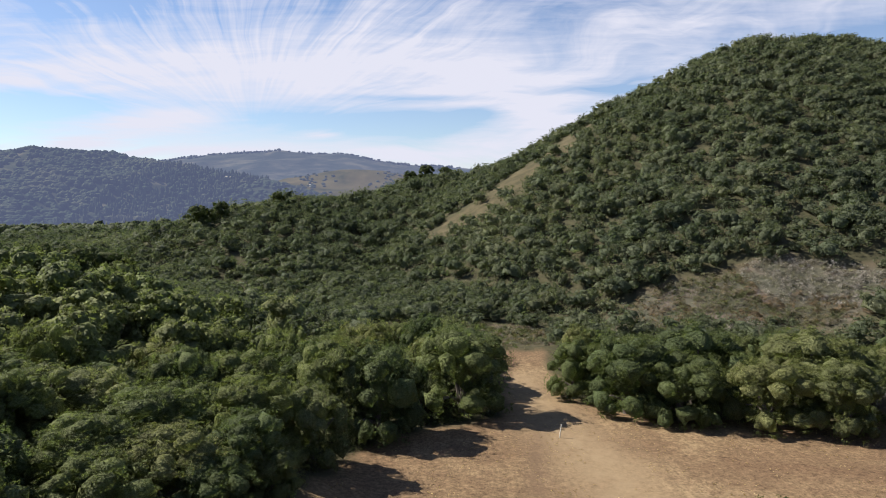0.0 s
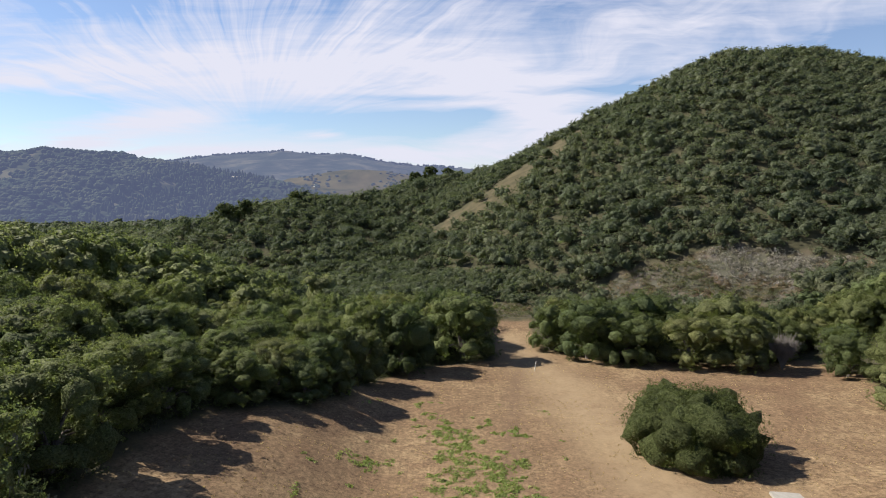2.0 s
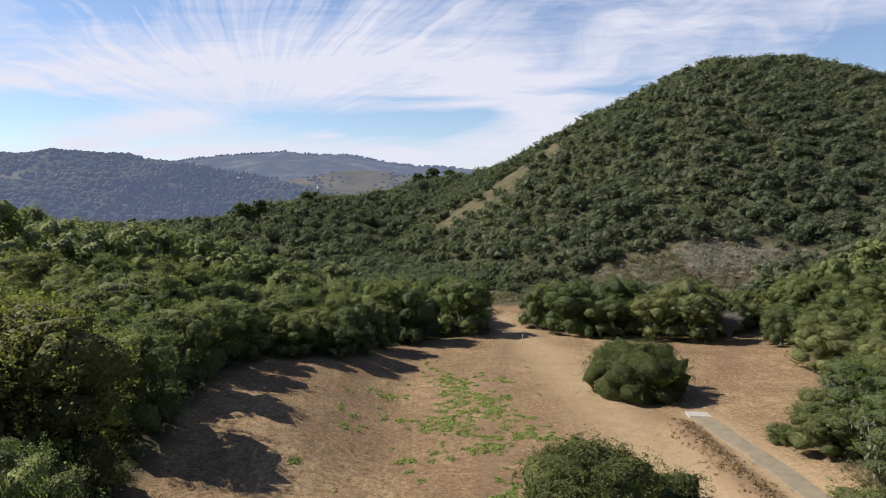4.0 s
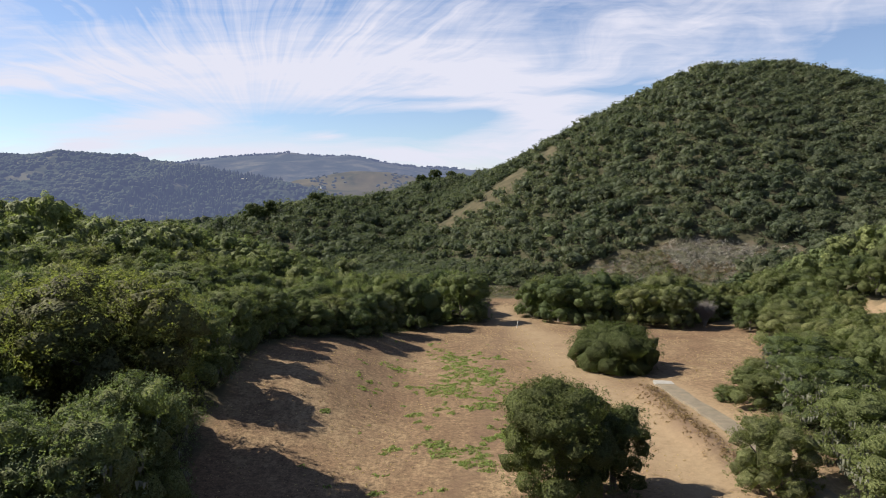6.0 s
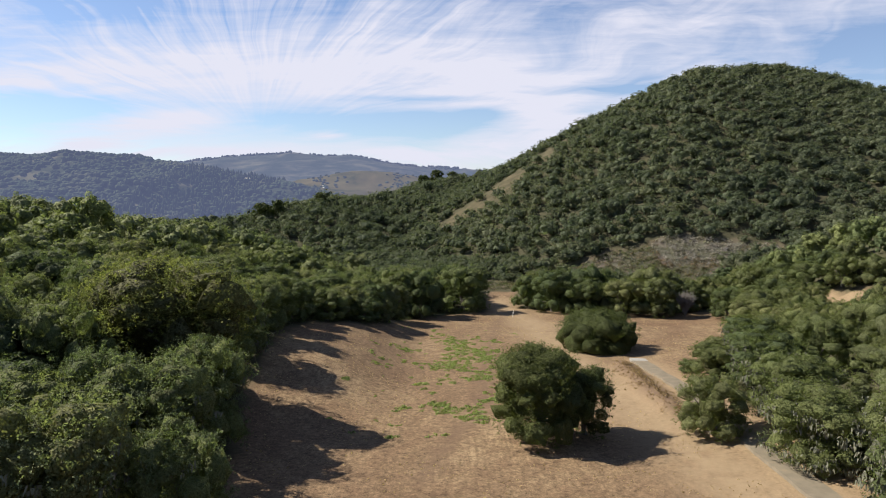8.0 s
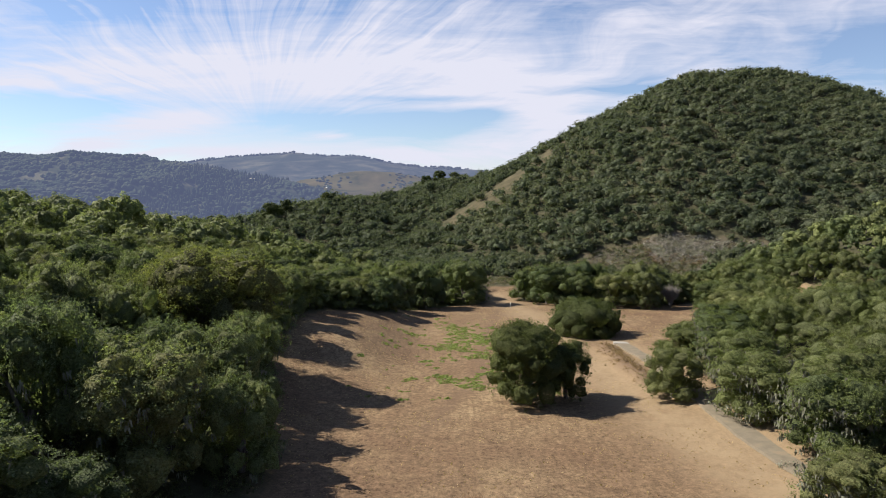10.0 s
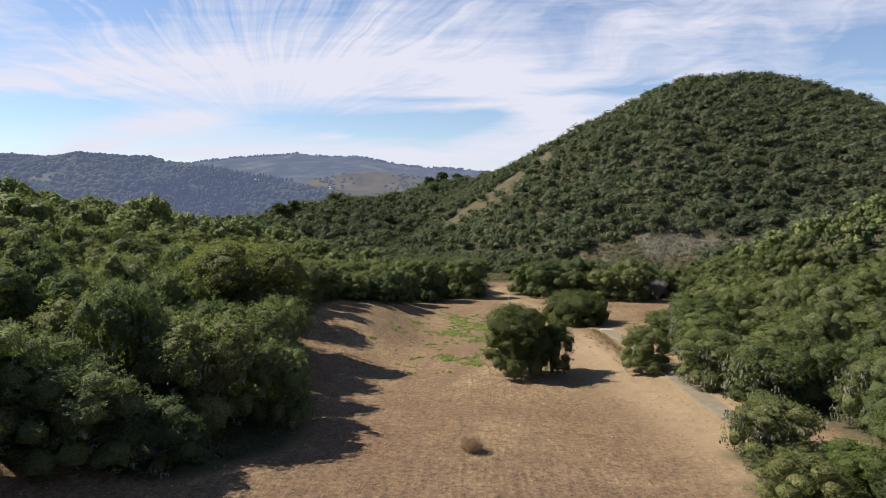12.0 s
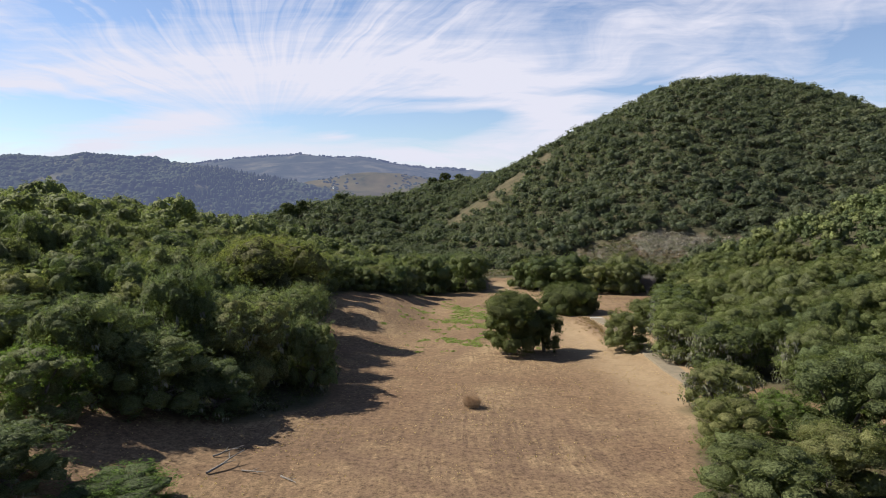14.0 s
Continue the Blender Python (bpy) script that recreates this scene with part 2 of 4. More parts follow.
def ground_material():
    m, n = material("dry_grassland")
    at = n.add("ShaderNodeTexCoord").outputs["Object"]

    def attr(name):
        return n.add("ShaderNodeAttribute", attribute_name=name).outputs["Fac"]

    big = n.noise(at, 0.045, 5.0, 0.6, 0.6)
    mid = n.noise(at, 0.5, 6.0, 0.65, 0.3)
    fine = n.noise(at, 5.0, 5.0, 0.7)
    mow = n.noise(n.scaled(at, (1.9, 0.10, 1), 9), 1.0, 3.0, 0.6, 0.4)
    grass = n.ramp(big, [(0.36, (0.122, 0.077, 0.046)), (0.52, (0.164, 0.112, 0.065)), (0.66, (0.212, 0.151, 0.088))])
    grass = n.mix(n.ramp(mid, [(0.42, 0.0), (0.64, 0.75)]), grass, (0.108, 0.068, 0.041))
    grass = n.mix(n.ramp(mow, [(0.45, 0.0), (0.60, 0.42)]), grass, (0.108, 0.072, 0.043))
    # rows left by the mower, bending across the field
    px, py, pz = n.add("ShaderNodeSeparateXYZ", {0: at}).outputs
    bow = n.math("MULTIPLY", n.math("ADD", py, 62.0), n.math("ADD", py, 62.0))
    across = n.math("MULTIPLY_ADD", bow, -0.004, n.math("MULTIPLY_ADD", mid, 1.1, px))
    lane = n.add("ShaderNodeCombineXYZ", {0: n.math("MULTIPLY", across, 1.5), 1: n.math("MULTIPLY", py, 0.07), 2: 0.0}).outputs[0]
    rows = n.ramp(n.noise(lane, 1.0, 4.0, 0.7), [(0.40, 0.0), (0.60, 1.0)])
    rows = n.math("MULTIPLY", rows, attr("mown"))
    grass = n.mix(n.math("MULTIPLY", rows, n.ramp(n.noise(at, 0.25, 3.0, 0.5), [(0.35, 0.35), (0.6, 0.95)])), grass, (0.090, 0.059, 0.038))
    grass = n.mix(n.math("MULTIPLY", attr("mown"), n.ramp(n.noise(n.scaled(at, (0.12, 0.22, 1), 3), 1.0, 4.0, 0.6), [(0.42, 0.0), (0.6, 0.6)])), grass, (0.097, 0.063, 0.041))
    speck = n.noise(at, 1.7, 8.0, 0.75)
    value = n.math("ADD", n.math("MULTIPLY_ADD", fine, 1.8, 0.1), n.math("MULTIPLY_ADD", speck, 3.0, -1.5))
    grass = n.mix(1.0, grass, n.add("ShaderNodeCombineXYZ", {0: value, 1: value, 2: value}).outputs[0], "MULTIPLY")
    color = n.mix(n.math("MULTIPLY", attr("bare"), n.ramp(mid, [(0.3, 0.4), (0.6, 1.0)])), grass, (0.230, 0.169, 0.103))
    color = n.mix(n.math("MULTIPLY", attr("rut"), n.ramp(mid, [(0.3, 0.3), (0.6, 1.0)])), color, (0.104, 0.068, 0.045))
    # leaf litter under the woods, darkened further for the shade between crowns
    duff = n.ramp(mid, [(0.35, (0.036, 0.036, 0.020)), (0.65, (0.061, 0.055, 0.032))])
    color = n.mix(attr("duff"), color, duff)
    scrub = n.ramp(n.noise(at, 0.12, 5.0, 0.65), [(0.35, (0.062, 0.062, 0.042)), (0.52, (0.084, 0.078, 0.058)), (0.62, (0.104, 0.084, 0.068)), (0.72, (0.135, 0.124, 0.124))])
    color = n.mix(attr("scrub"), color, scrub)
    straw = n.ramp(n.noise(at, 0.2, 5.0, 0.65), [(0.35, (0.044, 0.040, 0.023)), (0.65, (0.088, 0.072, 0.042))])
    color = n.mix(attr("straw"), color, straw)
    finish(n, color, 0.95, n.math("ADD", fine, mid), 0.35, 0.1, spec=0.1)
    return m


GROUND = ground_material()


def asphalt_material():
    m, n = material("old_asphalt")
    at = n.add("ShaderNodeTexCoord").outputs["Object"]
    wear = n.noise(at, 0.7, 6.0, 0.6, 0.4)
    fine = n.noise(at, 14.0, 4.0, 0.7)
    color = n.ramp(wear, [(0.35, (0.131, 0.109, 0.080)), (0.58, (0.161, 0.135, 0.098)), (0.72, (0.203, 0.150, 0.098))])
    finish(n, color, 0.95, fine, 0.4, 0.02, spec=0.1)
    return m


ASPHALT = asphalt_material()
CONCRETE = plain("pale_concrete", (0.20, 0.185, 0.16), (0.27, 0.255, 0.23), 1.5)


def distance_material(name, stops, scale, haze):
    """Far hills and trees; their haze is a blue glow added to the surface."""
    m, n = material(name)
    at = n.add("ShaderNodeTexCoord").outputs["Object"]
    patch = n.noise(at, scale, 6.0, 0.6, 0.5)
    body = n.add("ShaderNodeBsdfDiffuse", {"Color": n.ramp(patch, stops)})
    # emission painted over the body in place of real air
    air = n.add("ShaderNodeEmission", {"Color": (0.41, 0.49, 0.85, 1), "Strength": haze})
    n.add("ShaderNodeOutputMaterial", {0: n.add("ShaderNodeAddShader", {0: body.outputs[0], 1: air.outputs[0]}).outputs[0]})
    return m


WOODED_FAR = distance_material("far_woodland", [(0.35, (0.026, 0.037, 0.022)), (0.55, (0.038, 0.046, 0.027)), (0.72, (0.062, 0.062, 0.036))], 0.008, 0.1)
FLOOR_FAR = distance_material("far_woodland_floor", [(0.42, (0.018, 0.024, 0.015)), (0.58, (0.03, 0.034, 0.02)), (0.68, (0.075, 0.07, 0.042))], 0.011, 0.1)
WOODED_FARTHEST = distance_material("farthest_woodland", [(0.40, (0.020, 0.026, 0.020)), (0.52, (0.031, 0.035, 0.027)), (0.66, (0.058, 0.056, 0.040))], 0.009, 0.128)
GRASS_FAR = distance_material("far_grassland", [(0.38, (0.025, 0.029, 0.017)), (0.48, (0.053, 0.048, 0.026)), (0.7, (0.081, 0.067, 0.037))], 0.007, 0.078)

# ---- lie of the land ----
LATTICE = np.random.default_rng(5).random((256, 256))


def wave(x, y, size):
    """Smooth value noise, 0 to 1, with humps of that size."""
    u, v = np.asarray(x) / size + 91.3, np.asarray(y) / size + 57.7
    i, j = np.floor(u).astype(int), np.floor(v).astype(int)
    a, b = u - i, v - j
    a, b = a * a * (3 - 2 * a), b * b * (3 - 2 * b)
    g = lambda p, q: LATTICE[p % 256, q % 256]
    return (g(i, j) * (1 - a) + g(i + 1, j) * a) * (1 - b) + (g(i, j + 1) * (1 - a) + g(i + 1, j + 1) * a) * b


def step(a, b, v):
    t = np.clip((v - a) / (b - a), 0, 1)
    return t * t * (3 - 2 * t)


def softplus(v, w):
    return w * np.logaddexp(0, v / w)


def ridge(x, y, crest, w=14.0):
    """Height of a ridge that runs along crest: rows of x, y, z and the fall of its sides."""
    best = np.full(np.shape(x), -1e3)
    for (x0, y0, z0, s0), (x1, y1, z1, s1) in zip(crest, crest[1:]):
        dx, dy = x1 - x0, y1 - y0
        t = np.clip(((x - x0) * dx + (y - y0) * dy) / (dx * dx + dy * dy), 0, 1)
        d = np.hypot(x - x0 - t * dx, y - y0 - t * dy)
        z = z0 + t * (z1 - z0) - (s0 + t * (s1 - s0)) * (np.sqrt(d * d + w * w) - w)
        best = np.maximum(best, z)
    return best


HILL = [(-330, 520, -20, 0.3), (-175, 420, -4, 0.3), (-89.3, 338, 23, 0.34), (-39, 385, 26, 0.34), (-1.9, 416, 38, 0.33), (50, 422, 45.6, 0.42), (75.8, 408, 57.2, 0.48), (118, 393, 72, 0.5), (150, 370, 98, 0.54),
        (171.5, 351, 109.5, 0.56), (232.7, 385, 119.5, 0.5), (262, 391, 116.5, 0.48), (330, 405, 92.6, 0.46), (460, 400, 93, 0.42)]
SPUR = [(124, 84, 2, 0.45), (152, 87, 19, 0.45), (215, 92, 40, 0.42), (330, 100, 55, 0.4)]
MEADOW = [(-60, -62), (-27, -58), (-20, -49), (-19, -40), (-24, -25), (-28, -10), (-31.5, 5), (-32, 20), (-32, 34), (-30, 41), (-25, 45), (-19, 49.5), (-16, 58), (-14.5, 67), (-11, 80), (-6, 88), (10, 96), (13, 143),
          (24, 143), (22, 107), (35, 94), (52, 93), (74, 94), (79, 88), (76, 72), (69, 55), (58, 36), (47, 23), (40, 8), (38, 0), (37, -14), (37, -25), (36, -38), (30, -46),
          (27, -60), (22, -72), (24, -170), (-60, -170)]
ROAD = [(35.3, 28.5), (35.2, 15), (35.4, 5), (35.0, -8), (34.3, -20), (34.2, -30), (34.8, -42), (38, -54), (44, -66), (52, -78)]


def near_line(x, y, line):
    best = np.full(np.shape(x), 1e6)
    for (x0, y0), (x1, y1) in zip(line, line[1:]):
        dx, dy = x1 - x0, y1 - y0
        t = np.clip(((x - x0) * dx + (y - y0) * dy) / (dx * dx + dy * dy), 0, 1)
        best = np.minimum(best, np.hypot(x - x0 - t * dx, y - y0 - t * dy))
    return best


def inside(x, y, area):
    hit = np.zeros(np.shape(x), bool)
    for (x0, y0), (x1, y1) in zip(area, area[1:] + area[:1]):
        if y0 != y1:
            hit ^= ((y0 > y) != (y1 > y)) & (x < (x1 - x0) * (y - y0) / (y1 - y0) + x0)
    return hit


def from_meadow(x, y):
    """Metres from the meadow's edge, below zero inside it."""
    d = near_line(x, y, MEADOW + MEADOW[:1])
    return np.where(inside(x, y, MEADOW), -d, d)


def land(x, y):
    x, y = np.asarray(x, float), np.asarray(y, float)
    z = -1.2 - 0.055 * (np.clip(y, -110, 110) + 0.35 * np.clip(y - 110, 0, 120))
    left = softplus(-x - 26, 5)
    z = z + 26 * np.tanh(0.0105 * left) * (1 - 0.9 * step(90, 230, y))
    # the meadow's western side lies on a low shelf
    z = z + 4.2 * step(-6, -24, x) * (1 - 0.8 * step(-42, -75, x)) * step(-12, 18, y) * (1 - step(62, 86, y))
    right = softplus(x - 33, 5)
    z = z + 20 * np.tanh(0.011 * right) * (1 - step(5, 50, y))
    k = 3.0
    for crest in (HILL, SPUR):
        z = k * np.logaddexp(z / k, (ridge(x, y, crest)) / k)
    wild = step(-5, 40, from_meadow(x, y))
    z = z + wild * (4.5 * (wave(x, y, 46) - 0.5) + 2.0 * (wave(x, y, 17) - 0.5))
    z = z + (1 - wild) * (0.5 * (wave(x, y, 21) - 0.5) + 0.16 * (wave(x, y, 3.1) - 0.5))
    z = z + 1.1 * np.exp(-(near_line(x, y, [(30.8, 25), (30.2, 14), (29.8, 6), (30.0, -3)]) / 1.6) ** 2)
    return z - 22 * step(520, 1100, np.hypot(x, y))


def bare_slope(x, y):
    return np.maximum(((x - 87) / 40) ** 2 + ((y - 164 + 0.11 * (x - 60)) / 14) ** 2 < 1 + 0.9 * (wave(x, y, 11) - 0.5), (((x - 7) / 28) ** 2 + ((y - 158) / 11) ** 2 < 1) | (((x + 118) / 22) ** 2 + ((y - 181) / 9) ** 2 < 1))


def grass_strip(x, y):
    return near_line(x, y, [(73, 332), (58, 309), (44, 296), (29, 288), (8, 281)]) < 14 + 26 * (wave(x, y, 15) - 0.5)


GLADE = [(96, 78), (101, 71.5), (106, 65), (113, 56)]


def clearing(x, y):
    return near_line(x, y, GLADE) < 6.5


# ---- meshes ----


def mesh_of(name, verts, faces, mat, smooth=False):
    """One mesh from arrays of points and of faces with the same number of corners."""
    verts, faces = np.asarray(verts, np.float32), np.asarray(faces, np.int32)
    me = bpy.data.meshes.new(name)
    me.vertices.add(len(verts))
    me.vertices.foreach_set("co", verts.ravel())
    me.loops.add(faces.size)
    me.loops.foreach_set("vertex_index", faces.ravel())
    me.polygons.add(len(faces))
    me.polygons.foreach_set("loop_start", np.arange(len(faces), dtype=np.int32) * faces.shape[1])
    me.polygons.foreach_set("use_smooth", np.full(len(faces), smooth))
    me.materials.append(mat)
    me.update(calc_edges=True)
    return me


def values(me, name, data):
    me.attributes.new(name, "FLOAT", "POINT").data.foreach_set("value", np.asarray(data, np.float32))


def part(name, me, parent, label=""):
    ob = new(name, me)
    ob.parent = parent
    return tagged(ob, label)


def sheet(xs, ys, height):
    gx, gy = np.meshgrid(xs, ys)
    verts = np.stack([gx.ravel(), gy.ravel(), height(gx.ravel(), gy.ravel())], 1)
    i = (np.arange(len(ys) - 1)[:, None] * len(xs) + np.arange(len(xs) - 1)).ravel()
    return verts, np.stack([i, i + 1, i + 1 + len(xs), i + len(xs)], 1)


def spread(lo, a, b, hi, fine, growth):
    """Even steps from a to b, growing ones out to lo and hi."""
    mid, out = list(np.arange(a, b + fine / 2, fine)), fine
    while mid[-1] < hi:
        out *= growth
        mid.append(mid[-1] + out)
    out = fine
    while mid[0] > lo:
        out *= growth
        mid.insert(0, mid[0] - out)
    return np.array(mid)


def build_ground():
    v, f = sheet(spread(-3800, -46, 48, 3800, 1.2, 1.06), spread(-3000, -90, 100, 4300, 1.25, 1.05), land)
    me = mesh_of("ground", v, f, GROUND, True)
    x, y = v[:, 0], v[:, 1]
    m = from_meadow(x, y)
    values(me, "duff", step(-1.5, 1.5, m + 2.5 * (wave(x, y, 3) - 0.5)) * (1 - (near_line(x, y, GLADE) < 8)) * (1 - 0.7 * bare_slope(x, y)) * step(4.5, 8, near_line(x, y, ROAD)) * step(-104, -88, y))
    values(me, "scrub", bare_slope(x, y))
    values(me, "mown", np.exp(-(((x + 1) / 27) ** 2 + ((y + 64) / 17) ** 2) ** 2) * 0.95 + 0.25 * step(-5, -40, y) * (m < 0))
    values(me, "straw", grass_strip(x, y))
    track = near_line(x, y, [(15, 118), (17, 95), (21, 75), (22, 50), (24, 20), (26, -10), (30, -40), (33, -60)])
    road = near_line(x, y, ROAD)
    values(me, "bare", np.maximum.reduce([0.8 * (near_line(x, y, GLADE) < 8), 0.85 * np.exp(-(track / 6) ** 2), 0.8 * np.exp(-(road / 3.5) ** 2)]))
    rut = near_line(x, y, [(14, 88), (9, 55), (6, 25), (3, 0), (-4, -25)])
    bank = near_line(x, y, [(31.2, 26), (30.6, 14), (30.2, 6), (30.4, -3), (31.5, -8)])
    values(me, "rut", np.maximum(0.6 * np.exp(-(rut / 1.5) ** 2), 1.0 * np.exp(-(bank / 1.9) ** 4)))
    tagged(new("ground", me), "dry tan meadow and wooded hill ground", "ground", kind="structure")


def ribbon(name, line, width, mat, lift, label):
    pts = []
    for (x0, y0), (x1, y1) in zip(line, line[1:]):
        k = max(2, int(math.hypot(x1 - x0, y1 - y0) / 1.2))
        pts += [(x0 + (x1 - x0) * i / k, y0 + (y1 - y0) * i / k) for i in range(k)]
    pts = np.array(pts + [line[-1]])
    for _ in range(6):
        pts[1:-1] = (pts[:-2] + 2 * pts[1:-1] + pts[2:]) / 4
    t = np.gradient(pts, axis=0)
    t /= np.linalg.norm(t, axis=1)[:, None]
    side = np.stack([-t[:, 1], t[:, 0]], 1)
    wob = 0.25 * (wave(pts[:, 0], pts[:, 1], 2.0) - 0.5)
    cols = []
    for o, dz in ((-1.0, -0.3), (-0.97, 0.0), (-0.5, 0.02), (0.0, 0.03), (0.5, 0.02), (0.97, 0.0), (1.0, -0.3)):
        p = pts + side * (o * width / 2 + (wob * o)[:])[:, None]
        cols.append(np.column_stack([p, land(pts[:, 0], pts[:, 1]) + lift + dz]))
    v = np.stack(cols, 1).reshape(-1, 3)
    i = (np.arange(len(pts) - 1)[:, None] * 7 + np.arange(6)).ravel()
    me = mesh_of(name, v, np.stack([i, i + 7, i + 8, i + 1], 1), mat)
    return tagged(new(name, me), label, "road", kind="structure")


build_ground()
ribbon("road", ROAD, 3.1, ASPHALT, 0.14, "narrow worn grey asphalt road ending in the meadow")
ribbon("road_end", [(35.6, 30.8), (35.35, 29.6), (35.3, 28.3)], 3.2, CONCRETE, 0.17, "pale concrete apron at the end of the road")


# ---- far hills ----
def far_hill(name, crest, box, res, rough, mat, label):
    (x0, x1), (y0, y1) = box
    v, f = sheet(np.arange(x0, x1, res), np.arange(y0, y1, res), lambda x, y: ridge(x, y, crest, 60) + rough * (wave(x, y, 150) - 0.5) * 2 + rough * 1.0 * (wave(x, y, 60) - 0.5) + 4 * (wave(x, y, 19) - 0.5))
    return tagged(new(name, mesh_of(name, v, f, mat, True)), label, "hill", kind="structure")


LEFT_FAR = [(-2600, 1700, 190, 0.3), (-1054, 1470, 124, 0.34), (-852, 1450, 118, 0.34), (-664, 1460, 92, 0.34), (-516, 1480, 72, 0.32), (-400, 1450, 12, 0.3)]
MID_FAR = [(-620, 2050, 0, 0.2), (-415, 2000, 80, 0.22), (-304, 2000, 91, 0.24), (-119, 2000, 82, 0.24), (300, 2000, 66, 0.24)]
LAST_FAR = [(-2600, 3300, 215, 0.25), (-1500, 3100, 178, 0.22), (-984, 3000, 218, 0.22), (-760, 3000, 222, 0.22), (-539, 3000, 212, 0.22), (-372, 3000, 178, 0.22), (-150, 3000, 150, 0.22), (600, 3050, 130, 0.22)]
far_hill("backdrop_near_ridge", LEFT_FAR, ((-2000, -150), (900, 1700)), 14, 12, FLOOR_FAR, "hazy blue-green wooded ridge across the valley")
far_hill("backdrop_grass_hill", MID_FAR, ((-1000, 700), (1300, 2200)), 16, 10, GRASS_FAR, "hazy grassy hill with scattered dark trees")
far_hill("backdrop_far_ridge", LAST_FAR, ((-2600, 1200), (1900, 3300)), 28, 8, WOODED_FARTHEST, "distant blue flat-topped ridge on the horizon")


# ---- trees ----
def ball(level):
    bm = bmesh.new()
    bmesh.ops.create_icosphere(bm, subdivisions=level, radius=1.0)
    v, f = np.array([p.co[:] for p in bm.verts]), np.array([[p.index for p in q.verts] for q in bm.faces])
    bm.free()
    return v, f


BALLS = {k: ball(k) for k in (1, 2)}


def clumps_of(rng, lobes, count, size, level=2, trim=-0.3, up=0.35, flat=0.8):
    """Uneven rounded clumps of twigs over the lobes of a crown: points and three-cornered faces."""
    w = lobes[:, 3] ** 2
    pick = rng.choice(len(lobes), count * 4, p=w / w.sum())
    d = rng.normal(size=(len(pick), 3))
    d[:, 2] += up
    d /= np.linalg.norm(d, axis=1)[:, None]
    c = lobes[pick, :3] + d * (lobes[pick, 3] * rng.uniform(0.82, 1.0, len(pick)))[:, None] * np.column_stack([np.ones(len(pick)), np.ones(len(pick)), lobes[pick, 4]])
    keep = c[:, 2] > 0.45
    for o in lobes:
        q = (c - o[:3]) / (o[3] * np.array([1, 1, o[4]]))
        keep &= (q ** 2).sum(1) > 0.6
    c, d = c[keep][:count], d[keep][:count]
    return lumps(rng, c, d, size * rng.uniform(0.6, 1.35, len(c)), level, trim, np.full(len(c), flat))


def lumps(rng, c, d, r, level, trim, tall):
    """Dented balls at c of radius r, open on the side away from d."""
    bv, bf = BALLS[level]
    mid = bv[bf].mean(1)
    mid /= np.linalg.norm(mid, axis=1)[:, None]
    turn = np.linalg.qr(rng.normal(size=(len(c), 3, 3)))[0]
    dent = 1 + (0.22 if level == 1 else 0.24) * rng.normal(size=(len(c), len(bv))).clip(-1.5, 1.5)
    v = (bv @ turn) * (dent * r[:, None])[:, :, None] * rng.uniform(0.72, 1.28, (len(c), 1, 3))
    v[:, :, 2] *= tall[:, None]
    v = v + c[:, None]
    i, j = np.nonzero((mid @ turn @ d[:, :, None])[:, :, 0] > trim)
    return v.reshape(-1, 3), bf[j] + (i * len(bv))[:, None]


def masses(rng, lobes, level, shrink, trim=-2.0):
    """The closed inner masses of a crown."""
    d = np.tile([0.0, 0.0, 1.0], (len(lobes), 1))
    return lumps(rng, lobes[:, :3], d, lobes[:, 3] * shrink, level, trim, lobes[:, 4])


def lobes_of(rng, r, h, count, skirt, big=False, ring=True):
    """Centres and radii of the rounded masses of a crown r wide to each side and h high."""
    out = []
    for i in range(count):
        a, q = rng.uniform(0, 2 * math.pi), math.sqrt(rng.random()) * (0.5 if big else 0.72)
        lr = r * (rng.uniform(0.40, 0.56) if big else rng.uniform(0.27, 0.43))
        top = h * (0.60 + 0.40 * math.sqrt(1 - q * q)) * rng.uniform(0.88, 1.04)
        out.append((q * r * math.cos(a), q * r * math.sin(a), top - lr * 0.8, lr, 0.8))
    for i in range(skirt):
        a = 2 * math.pi * (i + rng.uniform(-0.3, 0.3)) / skirt
        lr = r * rng.uniform(0.27, 0.38)
        q = r - lr * rng.uniform(0.7, 1.0)
        out.append((q * math.cos(a), q * math.sin(a), h * (rng.uniform(0.26, 0.42) if i % 2 else rng.uniform(0.48, 0.66)), lr, rng.uniform(0.85, 1.15)))
    for i in range(skirt // 2 if ring else 0):
        a = 2 * math.pi * (i + rng.uniform(-0.4, 0.4)) / (skirt // 2)
        lr = r * rng.uniform(0.24, 0.34)
        q = r * rng.uniform(0.45, 0.85)
        out.append((q * math.cos(a), q * math.sin(a), h * rng.uniform(0.14, 0.28), lr, 1.1))
    out.append((0, 0, h * 0.5, r * 0.6, 0.7 * h / r))
    return np.array(out)


